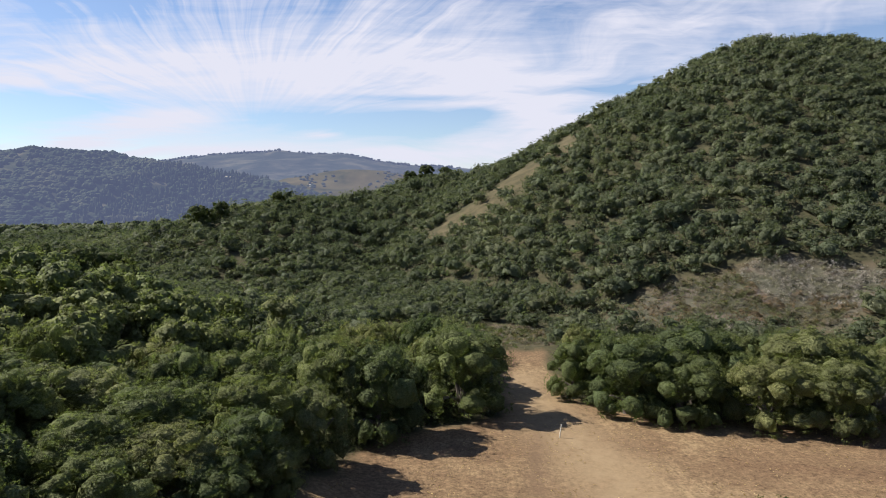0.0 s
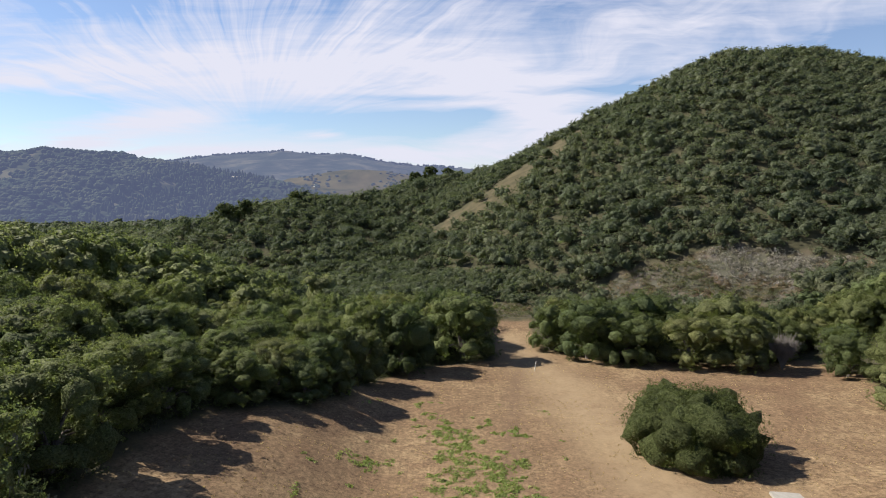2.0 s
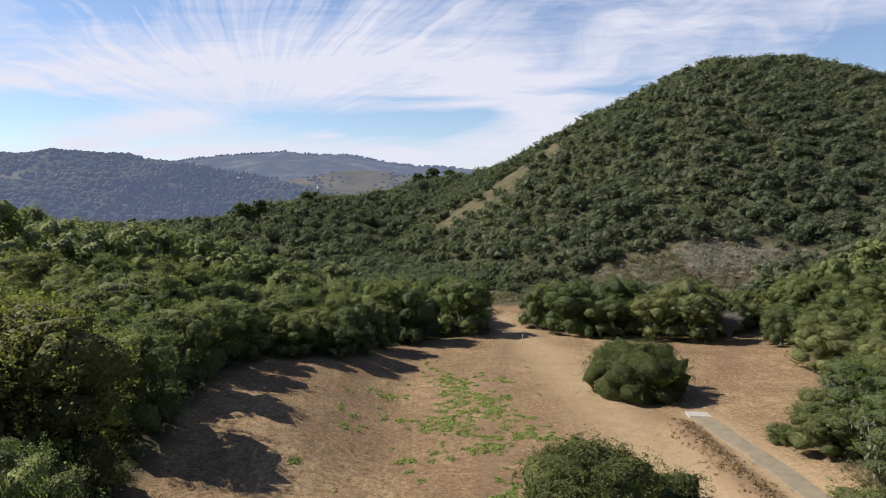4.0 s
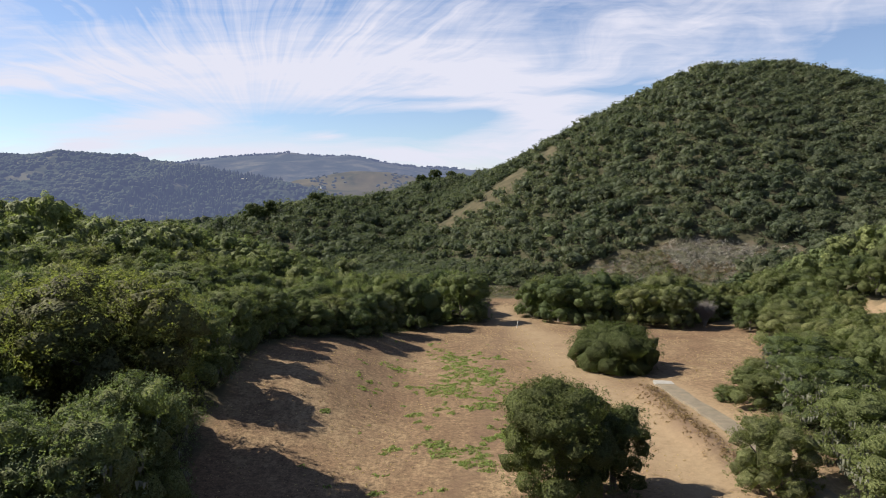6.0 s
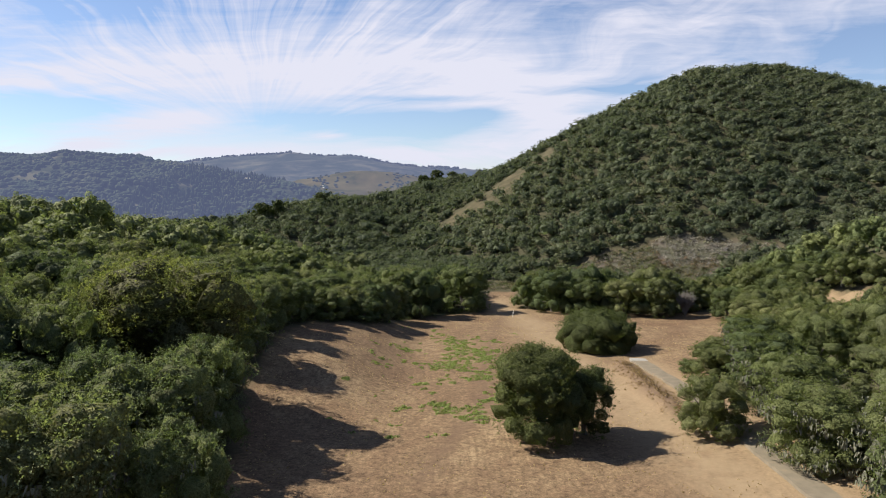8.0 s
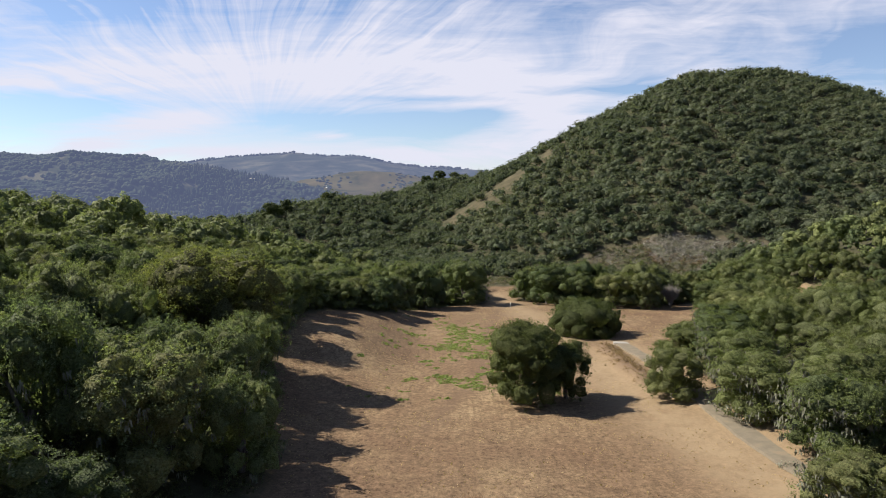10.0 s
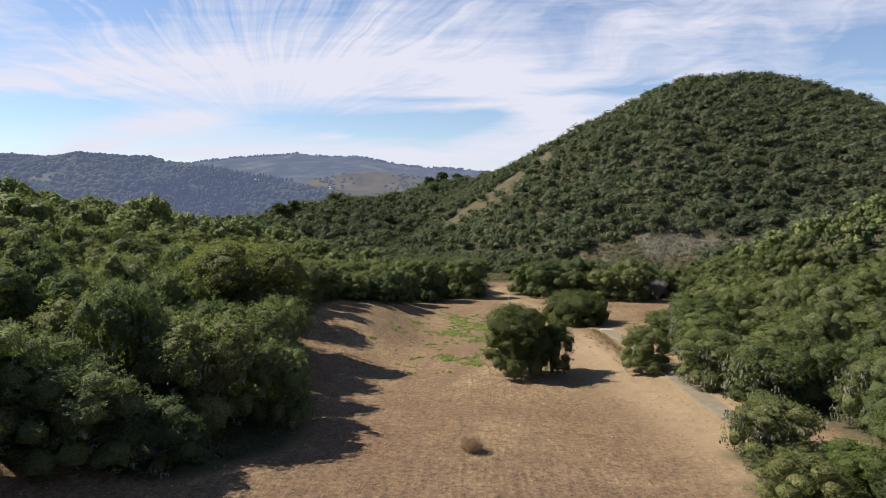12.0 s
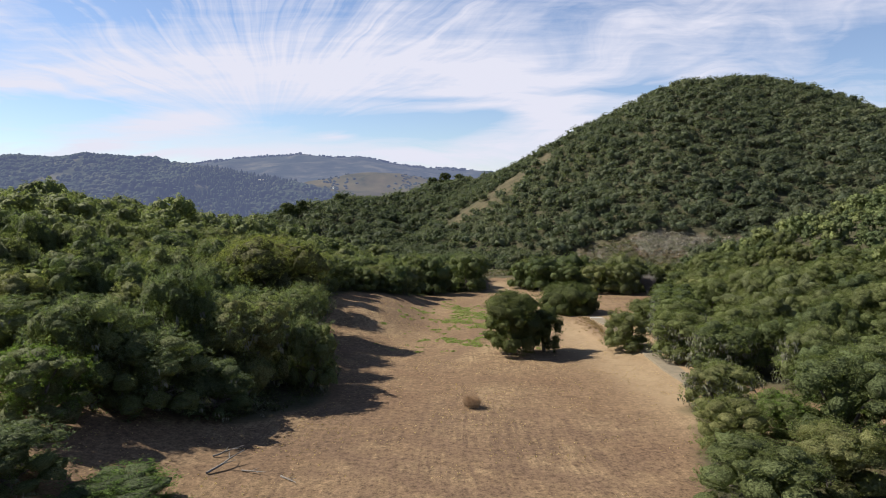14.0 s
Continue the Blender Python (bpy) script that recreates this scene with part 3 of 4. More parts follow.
def sprays(rng, lobes, clumps, each, size, puff, up=0.3):
    """Leaf sprays in puffs over the lobes of a crown: points and four-cornered faces."""
    w = lobes[:, 3] ** 2
    pick = rng.choice(len(lobes), clumps * 3, p=w / w.sum())
    d = rng.normal(size=(len(pick), 3))
    d[:, 2] += up
    d /= np.linalg.norm(d, axis=1)[:, None]
    c = lobes[pick, :3] + d * (lobes[pick, 3] * rng.uniform(0.72, 1.12, len(pick)))[:, None] * np.column_stack([np.ones(len(pick)), np.ones(len(pick)), lobes[pick, 4]])
    keep = c[:, 2] > 0.5
    for o in lobes:
        q = (c - o[:3]) / (o[3] * np.array([1, 1, o[4]]))
        keep &= (q ** 2).sum(1) > 0.6
    c, d = c[keep][:clumps], d[keep][:clumps]
    r = puff * rng.uniform(0.6, 1.3, len(c))
    e = rng.normal(size=(len(c), each, 3)) + d[:, None] * 0.7 + np.array([0, 0, 0.45])
    e /= np.linalg.norm(e, axis=2)[:, :, None]
    p = (c[:, None] + e * (r[:, None] * rng.uniform(0.25, 1.25, (len(c), each)))[:, :, None] * np.array([1, 1, 0.75])).reshape(-1, 3)
    nrm = e.reshape(-1, 3) * 0.55 + np.repeat(d, each, 0) * 0.45 + rng.normal(size=p.shape) * 0.62 + np.array([0, 0, 0.25])
    nrm /= np.linalg.norm(nrm, axis=1)[:, None]
    t = np.cross(nrm, rng.normal(size=p.shape))
    t /= np.linalg.norm(t, axis=1)[:, None] + 1e-6
    b = np.cross(nrm, t)
    s = (size * rng.uniform(0.55, 1.3, len(p)))[:, None]
    bend = nrm * s * rng.uniform(-0.3, 0.05, (len(p), 1))
    v = np.stack([p - t * s * 0.6 + bend, p - b * s * 0.42, p + t * s * 0.6 + bend, p + b * s * 0.42], 1)
    return v.reshape(-1, 3), np.arange(len(p) * 4).reshape(-1, 4)


def quads_and_tris(name, sets, mat, first=None):
    """One mesh out of several sets of points and faces; a triangle is written with its last corner doubled out."""
    me = bpy.data.meshes.new(name)
    verts, loops, starts, base, at = [], [], [], 0, 0
    for v, f in sets:
        verts.append(v)
        loops.append((f + base).ravel())
        starts.append(at + np.arange(len(f)) * f.shape[1])
        base, at = base + len(v), at + f.size
    verts, loops, starts = np.concatenate(verts).astype(np.float32), np.concatenate(loops).astype(np.int32), np.concatenate(starts).astype(np.int32)
    me.vertices.add(len(verts))
    me.vertices.foreach_set("co", verts.ravel())
    me.loops.add(len(loops))
    me.loops.foreach_set("vertex_index", loops)
    me.polygons.add(len(starts))
    me.polygons.foreach_set("loop_start", starts)
    me.polygons.foreach_set("use_smooth", np.concatenate([np.full(len(f), f.shape[1] == 3) for v, f in sets]))
    me.materials.append(mat)
    if first:
        me.materials.append(first)
        inner = np.zeros(len(starts), np.int32)
        inner[: len(sets[0][1])] = 1
        me.polygons.foreach_set("material_index", inner)
    me.update(calc_edges=True)
    return me


def tube(path, radii, sides=7):
    path = np.asarray(path, float)
    t = np.gradient(path, axis=0)
    t /= np.linalg.norm(t, axis=1)[:, None]
    a = np.cross(t, [0.31, 0.87, 0.38])
    a /= np.linalg.norm(a, axis=1)[:, None]
    b = np.cross(t, a)
    ang = np.arange(sides) * 2 * math.pi / sides
    v = (path[:, None] + np.asarray(radii)[:, None, None] * (np.cos(ang)[None, :, None] * a[:, None] + np.sin(ang)[None, :, None] * b[:, None])).reshape(-1, 3)
    i, j = np.meshgrid(np.arange(len(path) - 1), np.arange(sides), indexing="ij")
    i, j, k = i.ravel() * sides, j.ravel(), (j.ravel() + 1) % sides
    return v, np.stack([i + j, i + k, i + sides + k, i + sides + j], 1)


def trunk_sets(rng, lobes, h, girth, limbs):
    fork = h * rng.uniform(0.16, 0.26)
    lean = rng.normal(size=2) * 0.25
    sets = [tube([(0, 0, -0.5), (lean[0] * 0.2, lean[1] * 0.2, 0.3), (lean[0], lean[1], fork)], [girth * 1.35, girth, girth * 0.85], 9)]
    for i in rng.choice(len(lobes), min(limbs, len(lobes)), replace=False):
        c = lobes[i, :3]
        a = np.array([lean[0], lean[1], fork * 0.85])
        mid = a + (c - a) * 0.5 + rng.normal(size=3) * 0.25 + np.array([0, 0, 0.08 * h])
        sets.append(tube([a, a + (mid - a) * 0.5 + rng.normal(size=3) * 0.12, mid, c], [girth * 0.62, girth * 0.45, girth * 0.3, girth * 0.1], 6))
    return sets


def oak(rng, r, h, clumps, each, size, puff, balls=200, ball_size=0.6, leaf=LEAF, name="oak_tree", label="", group="", lichen=0, level=2, limbs=7, lobes=13, skirt=9, low=0.0, big=False, ring=True):
    tree = tagged(new(name), label, "tree", group)
    mass = lobes_of(rng, r, h, lobes, skirt, big, ring)
    if low:
        side = slice(lobes, lobes + skirt)
        mass[side, 2] = np.maximum(mass[side, 2] * np.where(np.arange(skirt) % 2, low, 1.0), mass[side, 3] * mass[side, 4] * 0.75)
    part("trunk", quads_and_tris("trunk", trunk_sets(rng, mass, h, 0.04 * h, limbs), BARK), tree, "dark rough bark")
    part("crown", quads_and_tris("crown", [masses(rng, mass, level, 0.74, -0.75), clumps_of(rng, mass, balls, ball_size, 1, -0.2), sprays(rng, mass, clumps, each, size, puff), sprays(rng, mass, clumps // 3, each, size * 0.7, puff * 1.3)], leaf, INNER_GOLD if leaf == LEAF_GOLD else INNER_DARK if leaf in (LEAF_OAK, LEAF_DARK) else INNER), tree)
    if lichen:
        v, _ = sprays(rng, mass, lichen // 6, 6, 0.1, 0.5, -0.5)
        p = v.reshape(-1, 4, 3).mean(1)
        p = p[p[:, 2] < h * 0.75]
        a = rng.uniform(0, 2 * math.pi, len(p))
        side = np.column_stack([np.cos(a), np.sin(a), np.zeros(len(p))]) * rng.uniform(0.05, 0.14, len(p))[:, None]
        drop = np.column_stack([rng.normal(size=len(p)) * 0.1, rng.normal(size=len(p)) * 0.1, -rng.uniform(0.25, 0.7, len(p))])
        drop[:, 2] = np.maximum(drop[:, 2], 0.15 - p[:, 2])
        v = np.stack([p - side, p + side, p + drop + side * 0.08, p + drop * 0.9 - side * 0.5], 1).reshape(-1, 3)
        tagged(part("lichen", mesh_of("lichen", v, np.arange(len(v)).reshape(-1, 4), LICHEN), tree, "pale hanging lace lichen"), kind="stuff")
    return tree


class Stand:
    """Sorts of one kind of tree; the first of each sort is built, the rest are copies."""

    def __init__(self, sorts, **given):
        self.sorts, self.given, self.made = sorts, given, []

    def plant(self, rng, x, y, r, h):
        k = int(rng.integers(self.sorts))
        while len(self.made) <= k:
            self.made.append(None)
        m = pose(x, y, float(land(x, y)) - 0.1, 0, 0, rng.uniform(0, 360)) @ Matrix.Diagonal((r / 5 * rng.uniform(0.95, 1.06), r / 5 * rng.uniform(0.95, 1.06), h / 10, 1))
        if self.made[k] is None:
            tree = self.made[k] = oak(np.random.default_rng(100 + k), 5.0, 10.0, **self.given)
        else:
            tree = copy_thing(self.made[k], Matrix())
        tree.matrix_basis = m
        return tree


# the trees along the meadow's edge: x, y, crown radius, height
WEST = [(-22.7, -39.9, 4.6, 10.7), (-30, -45, 6.5, 13.5), (-36, -59.5, 6, 9.5), (-30.3, -56, 4.4, 6.5), (-43.5, -61, 5.5, 12.0), (-40, -45, 6, 15), (-29.5, -30, 6, 13), (-29, -20, 5.5, 13), (-35, 8, 5.6, 11.5),
        (-36, 20, 5.8, 10.5), (-37, 31, 6, 9.8), (-34.5, 40, 5.2, 8.8), (-28, 47.5, 4.8, 7.2), (-20.8, 52.5, 3.9, 6.0), (-26, 54, 5, 7.6), (-20.5, 60.5, 4.8, 8.4), (-17.6, 60, 3.5, 6.0), (-33, 53, 5, 8.2), (-16, 73, 5, 10.5), (-22, 70, 5.5, 10.5), (-30, 62, 5.5, 9.5), (-9, 86, 6.5, 14),
        (3.3, 98.5, 8, 15), (-16, 88, 6.5, 15), (-28, 84, 6.5, 13), (-37, -81.5, 4.3, 5.5), (-49, -80, 5, 7.5), (-42, -57, 5.5, 10)]
GOLDEN = [(-37.5, -9, 10, 19)]
LICHENED = [(38, -23.5, 5.5, 8.5), (39.5, -37, 5, 9), (33, -50, 4.4, 6.3), (44.5, -29, 5.5, 9), (42.5, -11, 5.5, 8.5), (45.5, 2, 5.5, 8), (51, 17, 5.5, 7.5), (47, -47, 5, 9)]
EAST = [(31.2, -13.2, 4.4, 7.6), (28.2, -64, 3.6, 6), (24.5, -78, 5.3, 6), (33, -74, 4.6, 6.5), (42, -76, 5, 8), (51, -70, 5, 9), (39.5, -65, 5.4, 10), (42, 11, 4, 5.5), (49, -59, 5, 9), (46.5, 19.5, 3, 4.6), (39.6, 15.5, 1.8, 2.2)]
BACK = [(23.6, 107, 5.1, 10.8), (30.4, 98, 7, 13.5), (37.6, 93.5, 6.8, 11), (50, 90.5, 6.6, 11.2), (58.5, 87.5, 5.6, 11.5), (69, 95, 5, 10), (75, 80, 4.3, 8.5), (71, 58, 5.8, 9), (60, 98, 8, 14),
        (43, 102, 8, 14.3), (80, 72, 6.5, 9.8), (87, 80, 5, 10), (101, 87, 5, 8.5), (107, 81, 5, 9), (112, 74, 5, 8.5), (117, 66, 5, 9)]
CREST = [(-22, 414, 5, 9), (-11, 416, 6.2, 10.5), (2, 417, 5, 8.5), (-89, 331, 4, 8.5), (-137, 227, 9, 17), (-150, 221, 9, 18), (-127, 236, 8, 15), (-163, 230, 9, 16), (-120, 300, 6, 12), (-112, 306, 5, 12)]
BRIGHT = [(-43, -69, 4.8, 8), (-28.5, -81, 4.4, 2.7), (35.5, -61, 3.4, 5.3)]
FIXED = BRIGHT + WEST + CREST + GOLDEN + LICHENED + EAST + BACK


def woods():
    """The trees of the woodland, at even but uneven spacing."""
    rng = np.random.default_rng(11)
    xs, ys = [], []
    for s, y0, y1 in ((7.4, -112, 128), (5.1, 128, 475), (13.0, 475, 1000)):
        gx, gy = np.meshgrid(np.arange(-1100, 1100, s), np.arange(-1100, 1100, s))
        gx, gy = gx.ravel() + rng.uniform(-0.48, 0.48, gx.size) * s, gy.ravel() + rng.uniform(-0.48, 0.48, gx.size) * s
        c, d = math.cos(0.53), math.sin(0.53)
        gx, gy = c * gx - d * gy, d * gx + c * gy
        ok = (gy > y0) & (gy < y1) & (gx > -900) & (gx < 470)
        xs.append(gx[ok])
        ys.append(gy[ok])
    x, y = np.concatenate(xs), np.concatenate(ys)
    keep = (np.abs(x) < 0.76 * (y + 128) + 24) & ((y < 475) | (x < -60)) & (from_meadow(x, y) > 4.0)
    keep &= ~bare_slope(x, y) & ~(grass_strip(x, y) & (wave(x, y, 6) < 0.78)) & ~clearing(x, y) & (near_line(x, y, ROAD) > 6.5)
    keep &= ~((y < -70) & (np.abs(x + 8) < 55))
    for fx, fy, fr, _ in FIXED:
        keep &= np.hypot(x - fx, y - fy) > fr * 0.8 + 2.0
    x, y = x[keep], y[keep]
    z = land(x, y)
    # leave out what no clear line of sight reaches from over the meadow
    seen = (y < 200) | (y > 475)
    for ex, ey in ((0, 0), (0, -127)):
        low = np.full(len(x), 99.0)
        for k in np.linspace(0.45, 0.97, 40):
            low = np.minimum(low, 30 + k * (z + 9 - 30) - land(ex + k * (x - ex), ey + k * (y - ey)) - 3)
        seen |= low > 0
    return rng, x[seen], y[seen], z[seen]


rng, WX, WY, WZ = woods()
WD = from_meadow(WX, WY)
near = (WY < 128) & (WD < 45)
order = np.argsort(np.where(near, WD + 0.12 * np.maximum(WY + 40, 0), 1e9))
single = np.zeros(len(WX), bool)
single[order[:235]] = True
single &= near
close = single & (((WY < -5) & (WD < 13)) | ((WY > 45) & (WY < 100) & (WD < 9)))

LEFT_LABEL, SLOPE_LABEL = "dense dark green live oak in the woodland edge", "round live oak on the slope beside the road"
HI, MID = dict(clumps=330, each=11, size=0.42, puff=0.62, balls=10, ball_size=0.5, level=1, lobes=17, skirt=12), dict(clumps=150, each=9, size=0.58, puff=0.75, balls=8, ball_size=0.6, level=1, limbs=4, lobes=15, skirt=10)
hi_left = Stand(4, label=LEFT_LABEL, leaf=LEAF_DEEP, group="oaks of the western wood", low=0.65, lichen=320, **HI)
hi_gold = Stand(1, label="tall broad oak with yellowing crown in the wood", group="oaks of the western wood", leaf=LEAF_GOLD, clumps=1500, each=9, size=0.23, puff=0.34, balls=10, ball_size=0.3, lobes=30, skirt=18, level=1)
hi_grey = Stand(3, label="grey-green live oak hung with pale lichen", group="oaks of the eastern slope", leaf=LEAF_GREY, lichen=2200, low=0.75, **HI)
hi_green = Stand(3, label=SLOPE_LABEL, group="oaks of the eastern slope", leaf=LEAF_SLOPE, low=0.75, **HI)
mid_left = Stand(5, label=LEFT_LABEL, group="oaks of the western wood", leaf=LEAF_MID, **MID)
mid_right = Stand(5, label="round dark green live oak beside the meadow", group="oaks of the eastern wood", leaf=LEAF_SLOPE, **MID)
edge_right = Stand(4, label="spreading dark live oak at the meadow's far edge", group="oaks of the eastern wood", leaf=LEAF_SLOPE, clumps=210, each=10, size=0.45, puff=0.66, balls=20, ball_size=0.55, level=1, lobes=16, skirt=12, low=0.7)
crest_dark = Stand(3, label="large dark oak standing over the woodland", group="dark oaks on the ridges", leaf=LEAF_DARK, **MID)
edge_left = Stand(4, label="tall live oak at the meadow's shaded edge", group="oaks of the western wood", clumps=210, each=10, size=0.45, puff=0.66, balls=20, ball_size=0.55, level=1, lobes=16, skirt=12, low=0.7)
hi_bright = Stand(2, label="bright green oak growing low at the meadow's edge", group="small bright oaks", leaf=LEAF_BRIGHT, low=0.7, **HI)
for rows, stand in ((BRIGHT, hi_bright), (GOLDEN, hi_gold), (LICHENED, hi_grey), (EAST, hi_green), (BACK, edge_right), (CREST, crest_dark)):
    for row in rows:
        stand.plant(rng, *row)
for row in WEST:
    (hi_left if row[1] < 15 else edge_left).plant(rng, *row)
for i in np.nonzero(single)[0]:
    west = WX[i] < 5
    r, h = (rng.uniform(4.3, 5.6), rng.uniform(9.5, 15.0)) if west else (rng.uniform(3.9, 5.2), rng.uniform(6.3, 10.0))
    if 46 < WY[i] < 78 and west:
        r, h = r * 0.9, h * 0.68
    elif 12 < WY[i] <= 46 and west:
        h *= 0.76
    elif west and WY[i] > -42:
        h *= 0.93
    if west and WY[i] < -42 and WX[i] < -46:
        h *= 0.62
    if close[i]:
        stand = hi_left if west else (hi_grey if rng.random() < 0.45 else hi_green)
    else:
        stand = mid_left if west else mid_right
    stand.plant(rng, WX[i], WY[i], r, h)


def joined(name, idx, sorts, clumps, each, size, puff, balls, ball_size, lobes, skirt, mat, label, category="tree", low=0.75, high=1.25, level=2, sink=0.2, big=True, shrink=0.85):
    """Many trees that nobody could count, as one mesh."""
    made = []
    for k, (r, h) in enumerate(sorts):
        g = np.random.default_rng(300 + k)
        mass = lobes_of(g, r, h, lobes, skirt, big)
        made.append((masses(g, mass, level, shrink, -0.45), clumps_of(g, mass, balls, ball_size, 1, -0.1), sprays(g, mass, clumps, each, size, puff)))
    sets, tint = ([], [], []), ([], [], [])
    for x, y, z in idx:
        a, s = rng.uniform(0, 2 * math.pi), rng.uniform(low, high) * (0.68 if x > 25 and y < 128 else 1.0)
        if y < 128 and near_line(x, y, GLADE) < 20 and 0.75 * (x - 101) + 0.65 * (y - 71.5) < 0:
            s *= 0.55
        turn = np.array([[math.cos(a), math.sin(a), 0], [-math.sin(a), math.cos(a), 0], [0, 0, rng.uniform(0.85, 1.15)]]) * s
        tone = min(1.0, max(0.0, 0.6 * rng.random() + 0.4 * float(wave(x, y, 38)) + (-0.3 if x > 60 and y < 128 else -0.08 if y > 128 else 0.0)))
        for k, (v, f) in enumerate(made[rng.integers(len(made))]):
            sets[k].append((v @ turn + (x, y, z - sink), f))
            tint[k].append(np.full(len(v), tone))
    merged = []
    for group in sets:
        start = np.cumsum([0] + [len(v) for v, f in group])
        merged.append((np.concatenate([v for v, f in group]), np.concatenate([f + b for (v, f), b in zip(group, start)])))
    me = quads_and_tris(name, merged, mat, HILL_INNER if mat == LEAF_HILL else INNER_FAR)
    values(me, "tint", np.concatenate([t for group in tint for t in group]))
    return tagged(new(name, me), label, category, kind="stuff")


def rows_of(mask):
    return list(zip(WX[mask], WY[mask], WZ[mask]))


rest = ~single & (WY < 128)
joined("near_woodland", rows_of(rest), [(5.0, 11.5), (4.6, 10.2), (5.3, 12.8), (4.8, 11)], 60, 7, 0.62, 0.85, 6, 0.8, 11, 5, LEAF_FAR, "dense green canopy of live oaks on rolling slopes", level=1, big=False)
joined("valley_woodland", rows_of(WY >= 475), [(7.5, 9), (8.5, 11), (7, 8)], 2, 2, 1.6, 2.2, 2, 2.4, 3, 0, LEAF_HILL, "dark trees filling the far valley floor", level=1)
joined("hill_woodland", rows_of((WY >= 128) & (WY < 475)), [(5.0, 6.4), (4.3, 5.6), (5.8, 7.2), (4.7, 6.0), (3.6, 4.6), (5.3, 6.0)], 34, 5, 0.95, 1.1, 1, 0.8, 3, 0, LEAF_HILL, "oak woodland covering the steep hill", low=0.6, high=1.3, sink=1.5, level=1, big=False, shrink=0.72)

# the oaks that stand alone in the meadow
lone = oak(np.random.default_rng(21), 8.3, 8.2, 800, 12, 0.40, 0.75, 20, 0.5, leaf=LEAF_OAK, label="broad rounded live oak standing alone in dry grass", lobes=24, skirt=18, low=0.75, big=True, ring=False)
lone.matrix_basis = pose(31, 43, float(land(31, 43)) - 0.1, 0, 0, 30)
tall = oak(np.random.default_rng(22), 5.5, 11.8, 650, 12, 0.33, 0.6, 16, 0.4, leaf=LEAF_OAK, label="tall dark live oak with open forked trunk in the meadow", lobes=22, skirt=15, low=0.75, big=True, ring=False)
tall.matrix_basis = pose(9.7, -13.8, float(land(9.7, -13.8)) - 0.1, 0, 0, 0)
small = oak(np.random.default_rng(23), 3.7, 9.0, 340, 12, 0.31, 0.55, 10, 0.4, leaf=LEAF_OAK, label="smaller live oak beside a taller one in the meadow", lobes=15, skirt=11, low=0.7, big=True, ring=False)
small.matrix_basis = pose(16.0, -11.0, float(land(16.0, -11.0)) - 0.1, 0, 0, 0)


# ---- scrub, weeds and dry grass ----
def scatter(name, xs, ys, rs, hs, each, size, mat, label, category, flat=0.5):
    """Low clumps of leaves as one mesh."""
    k = len(xs)
    zs = land(xs, ys)
    e = rng.normal(size=(k, each, 3))
    e[:, :, 2] = np.abs(e[:, :, 2])
    e /= np.linalg.norm(e, axis=2)[:, :, None]
    scale = np.stack([rs, rs, hs], 1)[:, None] * rng.uniform(0.35, 1.0, (k, each, 1))
    p = (np.stack([xs, ys, zs], 1)[:, None] + e * scale).reshape(-1, 3)
    nrm = e.reshape(-1, 3) + rng.normal(size=p.shape) * 0.5 + np.array([0, 0, flat])
    nrm /= np.linalg.norm(nrm, axis=1)[:, None]
    t = np.cross(nrm, rng.normal(size=p.shape))
    t /= np.linalg.norm(t, axis=1)[:, None]
    b = np.cross(nrm, t)
    s = (np.repeat(size, each) * rng.uniform(0.6, 1.3, len(p)))[:, None]
    v = np.stack([p - t * s * 0.6, p - b * s * 0.4, p + t * s * 0.6, p + b * s * 0.4], 1).reshape(-1, 3)
    me = mesh_of(name, v, np.arange(len(v)).reshape(-1, 4), mat)
    values(me, "tint", np.repeat(rng.random(k), each * 4))
    return tagged(new(name, me), label, category, kind="stuff")


def build_weeds():
    x, y = rng.uniform(-18, 16, 16000), rng.uniform(-14, 66, 16000)
    bed = np.zeros(len(x))
    for cx, cy, rx, ry, gain in ((1, 51, 6, 5, 1.0), (2, 38, 5, 6, 1.0), (-1, 27, 5, 4, 0.9), (5, 18, 3, 5, 0.8), (-2, 0, 4, 3, 1.1), (2, -3, 3, 3, 0.8), (8, 30, 3, 8, 0.6), (-12, 38, 4, 4, 0.55), (7, 5, 3, 4, 0.5), (12, 20, 3, 6, 0.4), (-4, 14, 4, 4, 0.6)):
        bed += gain * np.exp(-((x - cx) / rx) ** 2 - ((y - cy) / ry) ** 2)
    ok = wave(x, y, 1.2) * 0.6 + wave(x + 40, y, 3.3) * 0.35 + 0.46 * np.minimum(bed, 1.2) > 0.745
    x, y = x[ok], y[ok]
    r = rng.uniform(0.18, 0.58, len(x))
    scatter("weeds", x, y, r, r * 0.45, 16, r * 0.42, LEAF_WEED, "low bright green weeds in patches on dry grass", "weeds")


def build_tufts():
    x, y = rng.uniform(-45, 75, 30000), rng.uniform(-92, 110, 30000)
    ok = (from_meadow(x, y) < -1) & (near_line(x, y, ROAD) > 2.6) & (wave(x, y, 6) + 0.5 * wave(x, y, 2) > 0.78)
    x, y = x[ok], y[ok]
    r = rng.uniform(0.05, 0.17, len(x))
    scatter("dry_grass_tufts", x, y, r, r * 0.7, 4, r * 0.9, LEAF_STRAW, "short dry straw-coloured grass tufts", "grass", 0.0)


